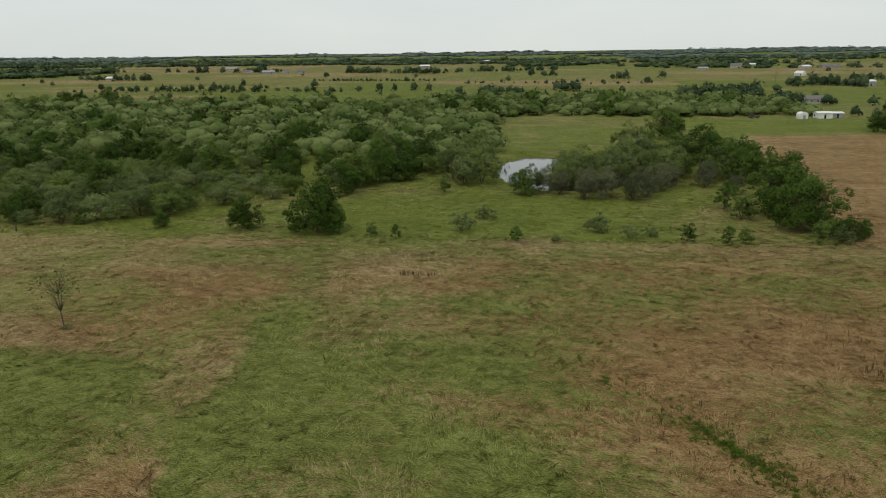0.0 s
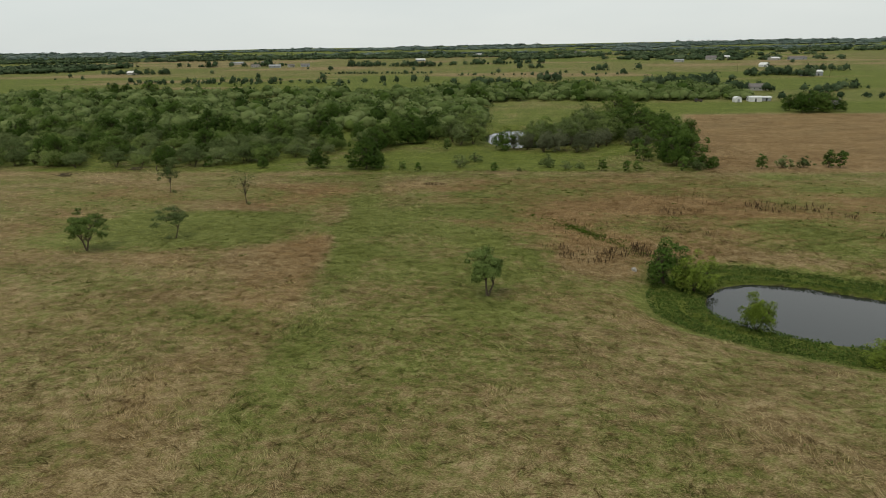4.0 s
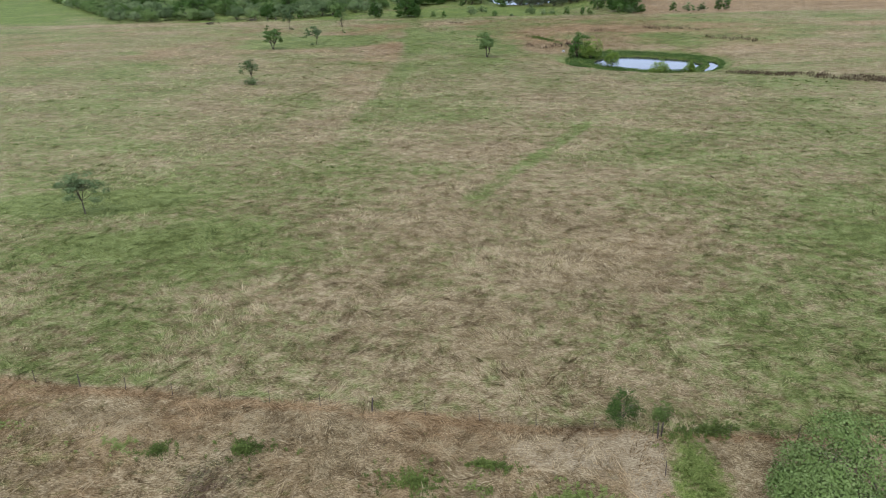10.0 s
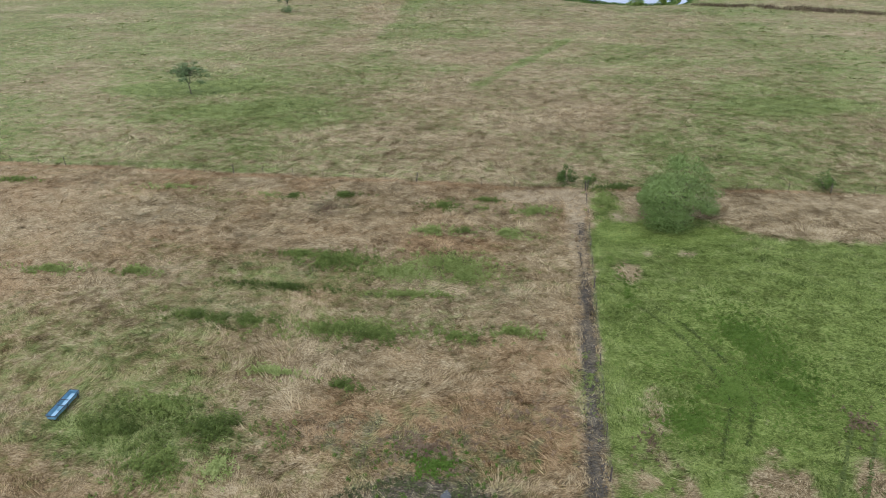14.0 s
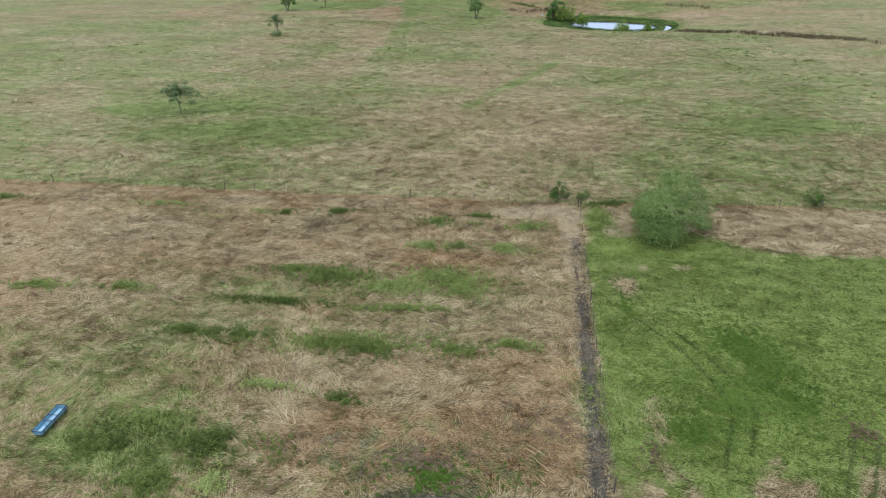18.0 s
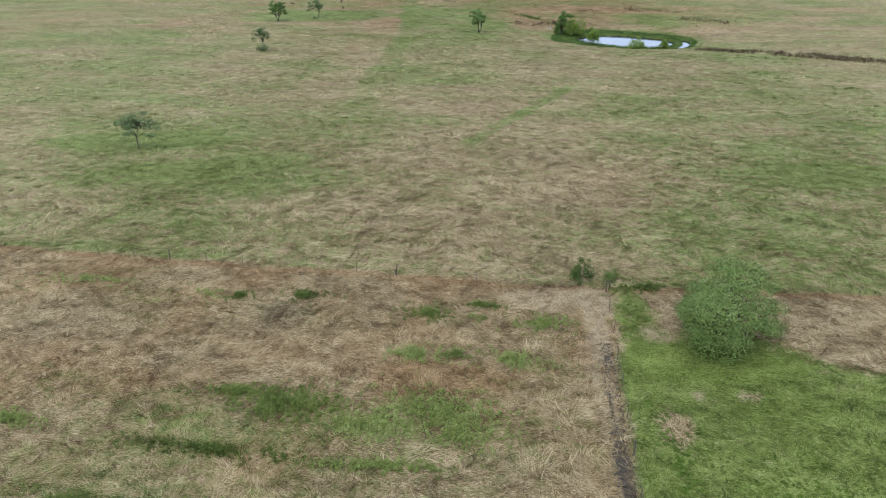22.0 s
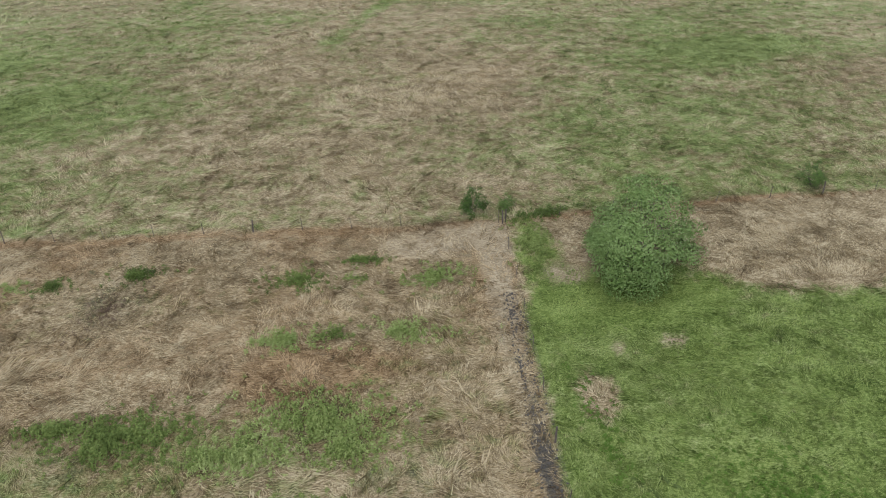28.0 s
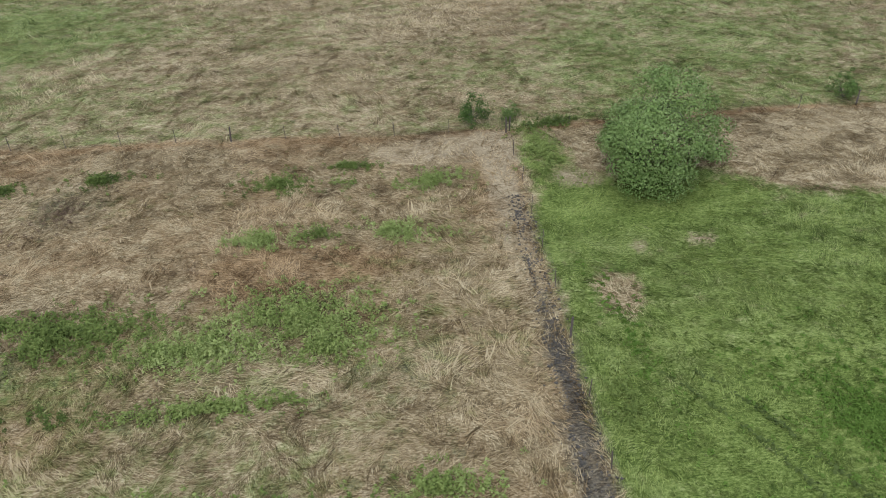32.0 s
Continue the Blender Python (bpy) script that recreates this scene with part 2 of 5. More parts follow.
wispy_mat = foliage("wispy_mesquite_leaves", (0.060, 0.092, 0.028), (0.135, 0.182, 0.066), (0.220, 0.262, 0.110), 0.7, 0.3)
pond_tree_mat = foliage("pond_tree_leaves", (0.034, 0.072, 0.011), (0.088, 0.156, 0.029), (0.175, 0.240, 0.060))
weed_mat = foliage("weed_leaves", (0.080, 0.102, 0.020), (0.165, 0.195, 0.046), (0.300, 0.325, 0.110), 0.7, 0.3)
clover_mat = foliage("clover_leaves", (0.044, 0.078, 0.008), (0.096, 0.148, 0.020), (0.170, 0.225, 0.042))
pale_clover_mat = foliage("pale_clover_leaves", (0.078, 0.098, 0.018), (0.132, 0.156, 0.034), (0.215, 0.235, 0.066))
patch_mat = foliage("weed_patch_leaves", (0.054, 0.072, 0.014), (0.172, 0.205, 0.044), (0.360, 0.380, 0.122), 0.7, 0.3, 0.45)
track_mat = foliage("pressed_clover", (0.044, 0.058, 0.012), (0.084, 0.104, 0.024), (0.135, 0.155, 0.044))
dark_tuft_mat = foliage("dark_grass_tufts", (0.058, 0.080, 0.013), (0.116, 0.148, 0.030), (0.195, 0.225, 0.060))
feather_mat = foliage("feathery_leaves", (0.056, 0.094, 0.018), (0.150, 0.208, 0.046), (0.300, 0.360, 0.116), 0.7, 0.35)
bank_mat = foliage("bank_plants", (0.030, 0.060, 0.010), (0.080, 0.130, 0.026), (0.150, 0.200, 0.052))
# dark green with a little blue-grey distance haze mixed into the colour
hazed_far_mat = foliage("hazed_far_wood_leaves", (0.036, 0.060, 0.028), (0.074, 0.110, 0.052), (0.135, 0.172, 0.090), 0.8, 0.15)
# distance haze painted into the leaf colour, pale and blue-grey
hazed_ridge_mat = foliage("hazed_horizon_leaves", (0.092, 0.130, 0.110), (0.150, 0.196, 0.168), (0.215, 0.258, 0.222), 0.9, 0.15)
dock_mat = foliage("dark_dead_weeds", (0.030, 0.020, 0.011), (0.078, 0.052, 0.027), (0.145, 0.102, 0.055), 0.8, 0.1)
bog_mat = foliage("bog_weeds", (0.040, 0.044, 0.015), (0.105, 0.110, 0.042), (0.215, 0.215, 0.098), 0.7, 0.15)
stalk_mat = foliage("dead_stalks", (0.070, 0.044, 0.024), (0.150, 0.098, 0.055), (0.240, 0.168, 0.100), 0.8, 0.05)
bark_mat = simple("bark", (0.040, 0.029, 0.016), (0.130, 0.098, 0.056), 6, 0.9, 0, 0.4)
post_mat = simple("fence_post_rust", (0.045, 0.030, 0.020), (0.120, 0.085, 0.058), 8, 0.85)
wire_mat = simple("fence_wire", (0.07, 0.05, 0.035), (0.17, 0.13, 0.09), 5, 0.6, 0.6)
white_metal = simple("white_sheet_metal", (0.62, 0.62, 0.60), (0.82, 0.82, 0.80), 0.6, 0.5)
grey_metal = simple("grey_sheet_metal", (0.22, 0.23, 0.24), (0.36, 0.37, 0.38), 0.8, 0.5)
roof_mat = simple("grey_shingles", (0.10, 0.09, 0.085), (0.21, 0.19, 0.175), 1.5, 0.9)
wall_mat = simple("pale_siding", (0.30, 0.28, 0.25), (0.52, 0.50, 0.46), 0.8, 0.8)
dark_glass = simple("dark_pane", (0.02, 0.022, 0.025), (0.04, 0.045, 0.05), 1.0, 0.1)
blue_mat = simple("blue_plastic", (0.08, 0.16, 0.20), (0.16, 0.29, 0.35), 4, 0.45)
blue_pale = simple("faded_blue_plastic", (0.22, 0.35, 0.40), (0.38, 0.52, 0.56), 5, 0.5)
black_mat = simple("black_steel", (0.015, 0.015, 0.017), (0.05, 0.05, 0.055), 6, 0.6)
clod_mat = simple("mud_lumps", (0.022, 0.017, 0.011), (0.110, 0.088, 0.058), 2.5, 0.9)
stone_mat = simple("pale_limestone", (0.28, 0.26, 0.22), (0.48, 0.45, 0.40), 3, 0.9, 0, 0.5)

water_mat, nodes_, links_, bsdf_ = material("pond_water")
bsdf_.inputs["Base Color"].default_value = (0.022, 0.024, 0.022, 1)
bsdf_.inputs["Roughness"].default_value = 0.04
bsdf_.inputs["IOR"].default_value = 1.45
bump_ = nodes_.new("ShaderNodeBump")
bump_.inputs["Strength"].default_value, bump_.inputs["Distance"].default_value = 0.05, 0.05
links_.new(noise_node(nodes_, links_, 2.5, 3, 0.5, (1, 2.5, 1, 0.4)), bump_.inputs["Height"])
links_.new(bump_.outputs[0], bsdf_.inputs["Normal"])


puddle_mat = simple("murky_puddle", (0.040, 0.037, 0.030), (0.085, 0.079, 0.066), 1.5, 0.22)


# ---- lay of the land ----
def lattice(ix, iy, seed):
    h = (ix.astype(np.int64) * 374761393 + iy.astype(np.int64) * 668265263 + seed * 974634599) & 0x7FFFFFFF
    h = ((h ^ (h >> 13)) * 1274126177) & 0x7FFFFFFF
    return ((h ^ (h >> 16)) & 0xFFFF) / 65535.0


def smooth_noise(x, y, size, seed):
    x, y = np.asarray(x, float) / size, np.asarray(y, float) / size
    ix, iy = np.floor(x), np.floor(y)
    u, v = x - ix, y - iy
    u, v = u * u * (3 - 2 * u), v * v * (3 - 2 * v)
    a, b = lattice(ix, iy, seed), lattice(ix + 1, iy, seed)
    c, d = lattice(ix, iy + 1, seed), lattice(ix + 1, iy + 1, seed)
    return (a * (1 - u) + b * u) * (1 - v) + (c * (1 - u) + d * u) * v


def layered(x, y, size, seed, octaves=3):
    total, weight, w = 0.0, 0.0, 1.0
    for k in range(octaves):
        total = total + w * smooth_noise(x, y, size / 2**k, seed + 17 * k)
        weight, w = weight + w, w * 0.6
    return total / weight


def step(a, b, v):
    k = np.clip((np.asarray(v, float) - a) / (b - a), 0, 1)
    return k * k * (3 - 2 * k)


def band(v, a, b, soft):
    return step(a - soft, a + soft, v) * (1 - step(b - soft, b + soft, v))


def blob(x, y, cx, cy, rx, ry, turn=0.0, soft=0.35):
    c, s = math.cos(turn), math.sin(turn)
    u, v = ((x - cx) * c + (y - cy) * s) / rx, (-(x - cx) * s + (y - cy) * c) / ry
    return 1 - step(1 - soft, 1 + soft, np.sqrt(u * u + v * v))


POND = (32.6, 177.2, radians(-25.4))
WATER_LEVEL = -3.6


def pond_rings(x, y):
    c, s = math.cos(POND[2]), math.sin(POND[2])
    u, v = (x - POND[0]) * c + (y - POND[1]) * s, -(x - POND[0]) * s + (y - POND[1]) * c
    wob = (layered(x, y, 7.0, 5) - 0.5) * 0.22
    inner = (np.abs(u / 16.2) ** 2.3 + np.abs((v - 0.6) / 11.6) ** 2.3) ** (1 / 2.3) + wob
    outer = (np.abs((u + 1.0) / 22.5) ** 2.6 + np.abs(v / 17.8) ** 2.6) ** (1 / 2.6) + wob * 0.3
    angle = np.arctan2(v / 17.8, u / 22.5)
    sector = step(0.55, 0.75, np.cos(angle + 0.12))
    west = np.maximum(step(0.86, 0.95, np.cos(angle + 2.34)), 0.8 * step(0.75, 0.9, np.cos(angle - 1.9)))
    return inner, outer, sector, west


def far_pond(x, y):
    return np.sqrt(((x + 1) / 20.0) ** 2 + ((y - 376) / 34.0) ** 2) + (layered(x, y, 14.0, 8) - 0.5) * 0.25


def height(x, y):
    x, y = np.asarray(x, float), np.asarray(y, float)
    s = y - 400.0
    z = 0.0265 * 0.5 * (s + np.sqrt(s * s + 3600.0)) - 0.0265 * 0.5 * (math.sqrt(163600.0) - 400)
    z = z + (layered(x, y, 9.0, 3) - 0.5) * 0.30 + (layered(x, y, 2.2, 31, 2) - 0.5) * 0.14
    z = z + step(1500, 4000, y) * (layered(x, y, 1400.0, 41) - 0.5) * 16 - step(1000, 4200, y) * (9 - 10 * np.clip(x / 2500, -1, 1))
    inner, outer, sector, west = pond_rings(x, y)
    z = z - 3.2 * np.exp(-((x - 33) / 36) ** 2 - ((y - 178) / 34) ** 2)
    near = 1 - step(0.97, 1.3, outer)
    moat = band(outer, 0.86, 0.98, 0.05) * sector + 0.66 * band(outer, 0.80, 0.85, 0.03) * west
    ring = WATER_LEVEL + 0.55 - 1.6 * (1 - step(0.88, 1.08, inner)) - 1.0 * moat
    z = z * (1 - near) + ring * near
    fp = far_pond(x, y)
    z = z - 1.6 * (1 - step(0.9, 1.08, fp))
    rut = band(x - fence_south_x(y), -2.0, -0.5, 0.25) * (1 - step(-16, -12, y)) * step(-90, -80, y)
    return z - 0.14 * rut


def fence_north_y(x):
    x = np.asarray(x, float)
    return np.where(x < 0, -0.3 - 0.083 * x, -0.3 + 0.02 * x - 0.0009 * x * x)


def fence_south_x(y):
    return 0.4 + 0.066 * np.asarray(y, float)


def cover(x, y):
    """How much green, red, lush, sand and mud lies at each place."""
    n1, n2, n3 = layered(x, y, 26.0, 11), layered(x, y, 6.0, 12), layered(x * 0.6 + y * 0.5, y * 1.6, 11.0, 13)
    mixed = 0.45 * n1 + 0.2 * n2 + 0.35 * n3
    main = step(-0.5, 0.5, y - fence_north_y(x))
    east = (1 - main) * step(-0.2, 0.4, x - fence_south_x(y))
    paddock = (1 - main) * (1 - step(-0.2, 0.4, x - fence_south_x(y)))
    green = main * (0.46 + 0.01 * step(25, 60, y) + (1.25 + 0.4 * step(150, 190, y)) * (mixed - 0.5)) + paddock * (0.17 + 1.1 * (mixed - 0.5))
    red = main * (0.14 + 0.7 * (layered(x, y, 22.0, 15) - 0.5)) + paddock * (0.44 + 1.0 * (layered(x, y, 9.0, 16) - 0.5))
    lush, sand, mud = np.zeros_like(x), np.zeros_like(x), paddock * (0.14 + 0.6 * (layered(x, y, 5.0, 20) - 0.5))
    # main pasture: greener to the north-west, red-brown swathes further north
    red = red + main * 0.34 * band(y, 150, 285, 25) * (layered(x, y, 40.0, 18) + 0.25)
    edge_x = -42 - 9 * step(150, 256, y) + 2.0 * (layered(x * 0, y, 30.0, 19) - 0.5)
    along = band(y, 85, 262, 12)
    strip = band(x - edge_x, -0.5, 5.0, 2.2) * along * (0.5 + layered(x, y, 7.0, 36))
    swath = band(x - edge_x, 0.0, 22 + 0.14 * (230 - y), 5.0) * band(y, 165, 262, 14)
    green, red = green + 0.15 * strip + 0.06 * swath, red - 0.2 * strip - 0.14 * swath
    brown_side = band(x - edge_x, -13, -1.0, 1.5) * along
    red, green = red + 0.17 * brown_side, green - 0.13 * brown_side
    cross = band(x + 14 - 0.49 * (y - 52), -1.6, 1.6, 0.8) * band(y, 48, 92, 5)
    green = green + 0.3 * cross + 0.25 * blob(x, y, 36, 36, 16, 5, 0.1) + 0.25 * blob(x, y, -58, 33, 18, 5, 0.3)
    dry = blob(x, y, -6, 38, 22, 26) + 0.8 * blob(x, y, -52, 80, 10, 22, -0.6) + 0.8 * blob(x, y, -20, 80, 14, 14)
    green = green - 0.14 * np.clip(dry, 0, 1)
    green = green + 0.6 * blob(x, y, -78, 212, 34, 16, 0.1) + 0.45 * blob(x, y, -72, 47, 16, 5, 0.1) + 0.05 * blob(x, y, -95, 60, 40, 40)
    green = green + 0.06 * blob(x, y, 45, 60, 40, 50) + 0.4 * blob(x, y, 32, 216, 26, 12)
    green = green + 0.03 * band(y - fence_north_y(x), 0.5, 3.0, 1.0) * main
    red = red + 0.5 * blob(x, y, 14, 240, 40, 34, 0.1) + 0.5 * blob(x, y, 66, 238, 34, 30) + 0.3 * blob(x, y, -70, 250, 60, 14)
    # north swathes: grass between two lodged brown stretches
    lawnish = blob(x, y, -78, 222, 15, 7.5) + blob(x, y, -31, 227, 14, 9.5) + blob(x, y, -41, 203, 4.5, 17, 0.1) + blob(x, y, -14, 199, 6.5, 13, 0.25) + 0.6 * blob(x, y, -24, 249, 14, 4)
    lawnish = np.clip(lawnish, 0, 1) * np.clip(3.0 * layered(x, y, 6.0, 29) - 0.6, 0, 1.4)
    fallow = np.clip(blob(x, y, -56, 199, 9, 19, 0.1) + blob(x, y, -52, 222, 4.5, 20, 0.1) + 0.7 * blob(x, y, -27, 199, 5, 9) + blob(x, y, 18, 222, 26, 22, 0.2) + blob(x, y, 2, 196, 6, 10), 0, 1)
    green, lush, red = green + 0.3 * lawnish, lush + 0.26 * lawnish, red - 0.3 * lawnish
    green, red = green - 0.28 * fallow, red - 0.05 * fallow
    weedy = band((x - 2.5) * 0.8 + (y - 213) * 0.6, -1.3, 1.3, 0.8) * band(y, 199, 231, 3)
    lush = lush + 0.35 * weedy
    line = np.exp(-((y - fence_north_y(x) + 0.15) / 0.45) ** 2)
    red, green = red + 0.75 * line, green - 0.5 * line + 0.08 * band(y - fence_north_y(x), 0.4, 1.3, 0.3)
    # paddock: flattened hay, sandy corner, muddy rut along the fence
    off = x - fence_south_x(y)
    sand = sand + 1.05 * paddock * band(off, -2.6, -0.2, 0.4) * step(-24, -8, y) + 0.8 * paddock * blob(x, y, -4.5, -2.2, 7, 2.4)
    mud = mud + 0.95 * paddock * band(off, -1.3, -0.25, 0.3) * (1 - step(-30, -15, y)) + 0.22 * blob(x, y, -31.5, -7.2, 2.4, 4.2, -0.5)
    pool = blob(x, y, -14.5, -56.5, 8.0, 7.4, 0.1, 0.25)
    mud, green = mud + 1.0 * pool * (0.55 + 0.8 * layered(x, y, 2.5, 33)), green + 0.2 * pool
    trampled = np.clip(blob(x, y, -15.5, -44.5, 9.5, 4.0) + blob(x, y, -8.0, -41.0, 4.0, 2.5), 0, 1)
    mud, red = mud + 0.12 * trampled, red + 0.4 * trampled
    green = green + 0.15 * blob(x, y, -14, -45, 8, 4) + 0.3 * blob(x, y, -36, -45.5, 8, 3) + 0.24 * blob(x, y, -25, -26, 17, 7) + 0.22 * blob(x, y, -50, -40, 18, 12) + 0.3 * blob(x, y, -2.8, -39, 1.6, 4)
    red = red + 0.6 * blob(x, y, -15.5, -16.0, 5.5, 2.2) + 0.4 * blob(x, y, -12, -44.5, 9, 3.2)
    # the green field east of the fence
    edge = -11.8 - 0.10 * (x - 10) + 3.0 * (layered(x, y, 8.0, 21) - 0.5)
    field = east * (1 - step(-1.5, 1.5, y - edge))
    lush = lush + field * (0.62 + 0.45 * (n2 - 0.5) + 0.5 * (n1 - 0.5)) + 0.5 * field * blob(x, y, 9, -36, 7, 9) + 0.7 * east * blob(x, y, 2.3, -7, 2.2, 7) + 0.75 * east * blob(x, y, 9.0, -11.0, 7.0, 3.6)
    green = green + field * 0.9 + east * (1 - field) * 0.05
    sand = sand + east * (0.75 * blob(x, y, 3.8, -8.2, 1.9, 1.5) + 0.75 * blob(x, y, 9.2, -16.6, 1.2, 0.8) + 0.7 * blob(x, y, 5.1, -17.1, 0.8, 0.7))
    hay = blob(x, y, 8.0, -48.8, 2.0, 4.6, -0.25) + blob(x, y, 0.8, -50, 2.0, 5.5) + blob(x, y, 14.8, -47, 1.7, 3.0, -0.3) + 0.8 * blob(x, y, 2.5, -21, 1.2, 2.0) + 0.6 * blob(x, y, 1.6, -41, 0.9, 3.0)
    hay = np.clip(hay * step(0.25, 0.45, layered(x, y, 4.0, 27)), 0, 1)
    lush, green = lush - 0.9 * east * hay, green - 0.9 * east * hay
    worn = east * step(-40, -50, y) * step(0.42, 0.62, layered(x, y, 5.0, 38)) * (1 - step(9, 12, x))
    lush, green, red = lush - 0.45 * worn, green - 0.4 * worn, red + 0.15 * worn
    # ponds
    inner, outer, sector, west = pond_rings(x, y)
    bank = 1 - step(0.97, 1.06, outer)
    lush, green, mud = lush + 0.95 * bank, green + 0.6 * (1 - step(1.0, 1.25, outer)), mud + 0.9 * (1 - step(0.98, 1.03, inner))
    # beyond the pasture
    north = step(281, 288, y + 4 * (layered(x, y, 20.0, 23) - 0.5))
    meadow = north * (1 - step(480, 520, y))
    west_of = 1 - step(-4, 4, x - (47 + 0.235 * np.maximum(0, y - 290)))
    green = green * (1 - north) + north * (0.75 + 1.3 * (mixed - 0.5))
    red = red * (1 - north) + north * 0.06
    lush = lush + meadow * west_of * (0.54 + 1.2 * (n2 - 0.5) + 0.9 * (n1 - 0.5) + 0.3 * blob(x, y, -18, 305, 40, 24))
    brown = meadow * (1 - west_of) * (1 - step(464, 468, y))
    green, lush = green - 1.0 * brown, lush - brown
    red = red + brown * (0.62 + 0.5 * (layered(x, y * 3, 30.0, 24) - 0.5))
    lawn = band(y, 470, 534, 3) * band(x, 72, 260, 4)
    lush, green, red = lush + 1.1 * lawn, green + 0.3 * lawn, red - lawn
    beyond = step(560, 640, y)
    tan_strip = step(0.56, 0.66, layered(x * 0.22, y, 60.0, 45))
    lush, green = lush + beyond * (0.40 - 0.55 * tan_strip + 0.3 * (n1 - 0.5)), green - 0.5 * beyond * tan_strip
    scrub = meadow * (1 - step(-75, -60, x)) * step(300, 330, y)
    lush = lush + 0.35 * scrub
    far_lush = band(y, 640, 900, 12) * step(0.42, 0.52, layered(x, y * 0.6, 190.0, 26)) + band(y, 690, 790, 10) * band(x, -230, 20, 20)
    lush = lush + 0.62 * np.clip(far_lush, 0, 1)
    hayfield = step(840, 900, y) * step(0.36, 0.5, layered(x, y * 0.7, 260.0, 28))
    green, red = green - 0.55 * hayfield * 0.3, red - 0.2 * hayfield
    wooded = step(1600, 1700, y + 400 * step(0, 100, x))
    lush, red = lush + 0.5 * wooded * step(0.4, 0.5, layered(x * 0.6, y * 1.5, 420.0, 51)) + 0.7 * step(1800, 2100, y), red * (1 - 0.6 * wooded)
    sand = sand + 0.9 * band(y, 497, 501, 1.0) * step(196, 200, x)
    return [np.clip(v, 0, 1.2) for v in (green, red, lush, sand, mud)]


COVER = ("green", "red", "lush", "sand", "mud")


def set_cover(mesh, x, y, each=1):
    for name, values in zip(COVER, cover(x, y)):
        values = np.repeat(values, each)
        mesh.attributes.new(name, "FLOAT", "POINT").data.foreach_set("value", np.ascontiguousarray(values, dtype=np.float32))


def quick_mesh(name, verts, faces, mat, smooth=False, outward=None, shade=None):
    """A mesh from an array of vertices and one of equal-sided faces."""
    verts, faces = np.asarray(verts, np.float32), np.asarray(faces, np.int32)
    me = bpy.data.meshes.new(name)
    n, k = faces.shape
    me.vertices.add(len(verts))
    me.vertices.foreach_set("co", verts.ravel())
    me.loops.add(n * k)
    me.loops.foreach_set("vertex_index", faces.ravel())
    me.polygons.add(n)
    me.polygons.foreach_set("loop_start", np.arange(0, n * k, k, dtype=np.int32))
    me.polygons.foreach_set("loop_total", np.full(n, k, np.int32))
    if smooth:
        me.polygons.foreach_set("use_smooth", np.ones(n, bool))
    if outward is not None:
        me.attributes.new("outward", "FLOAT_VECTOR", "POINT").data.foreach_set("vector", np.ascontiguousarray(outward, dtype=np.float32).ravel())
    if shade is not None:
        me.attributes.new("shade", "FLOAT", "POINT").data.foreach_set("value", np.ascontiguousarray(shade, dtype=np.float32))
    me.materials.append(mat)
    me.update()
    return me


def graded(lo, hi, fine, far_lo, far_hi, grow=1.09):
    mid = list(np.arange(lo, hi, fine))
    up, d = [hi], fine
    while up[-1] < far_hi:
        d *= grow
        up.append(min(up[-1] + d, far_hi))
    down, d = [lo], fine
    while down[-1] > far_lo:
        d *= grow
        down.append(max(down[-1] - d, far_lo))
    return np.array(down[:0:-1] + mid + up)


gx = graded(-110, 70, 0.9, -3600, 3600)
gy = np.concatenate([np.arange(-60, -20, 0.7), graded(-20, 240, 1.1, -20, 4250, 1.05)])
gy = np.concatenate([graded(-60, -59, 1.0, -700, -59)[:-2], gy])
gy = np.unique(np.round(gy, 3))
mx, my = np.meshgrid(gx, gy)
mx, my = mx.ravel(), my.ravel()
cols, rows_ = len(gx), len(gy)
idx = (np.arange(rows_ - 1)[:, None] * cols + np.arange(cols - 1)[None, :]).ravel()
ground_me = quick_mesh("ground", np.stack([mx, my, height(mx, my)], 1), np.stack([idx, idx + 1, idx + 1 + cols, idx + cols], 1), ground_mat, True)
set_cover(ground_me, mx, my)
ground = tagged(new("ground", ground_me), "rolling pasture of tan hay, green grass and red-brown stubble", "ground", kind="structure")


def part(name, bm, mat, parent, label=""):
    me = bpy.data.meshes.new(name)
    bm.to_mesh(me)
    bm.free()
    me.materials.append(mat)
    ob = new(name, me)
    ob.parent = parent
    return tagged(ob, label)


def part_mesh(name, me, parent, label=""):
    ob = new(name, me)
    ob.parent = parent
    return tagged(ob, label)


def base(name, x, y, turn=0.0, size=1.0, sink=0.05, **tags):
    ob = new(name)
    ob.empty_display_size = 0.3
    s = (size, size, size) if isinstance(size, (int, float)) else size
    ob.matrix_basis = Matrix.LocRotScale((x, y, float(height(x, y)) - sink), Euler((0, 0, turn)), s)
    return tagged(ob, **tags)


def water_sheet(name, cx, cy, rx, ry, z, turn, label):
    a = np.linspace(0, 2 * math.pi, 65)[:-1]
    bm = bmesh.new()
    bm.faces.new([bm.verts.new((rx * math.cos(t), ry * math.sin(t), 0)) for t in a])
    me = bpy.data.meshes.new(name)
    bm.to_mesh(me)
    bm.free()
    me.materials.append(water_mat)
    ob = new(name, me)
    ob.matrix_basis = pose(cx, cy, z, 0, 0, math.degrees(turn))
    return tagged(ob, label, "water", kind="structure")


water_sheet("water_1", POND[0], POND[1], 22.6, 17.9, WATER_LEVEL, POND[2], "still grey stock pond ringed by a green bank")
water_sheet("water_2", -1, 376, 22, 37, float(height(-60.0, 376.0)) - 0.75, 0, "bright pond behind a grove of trees")


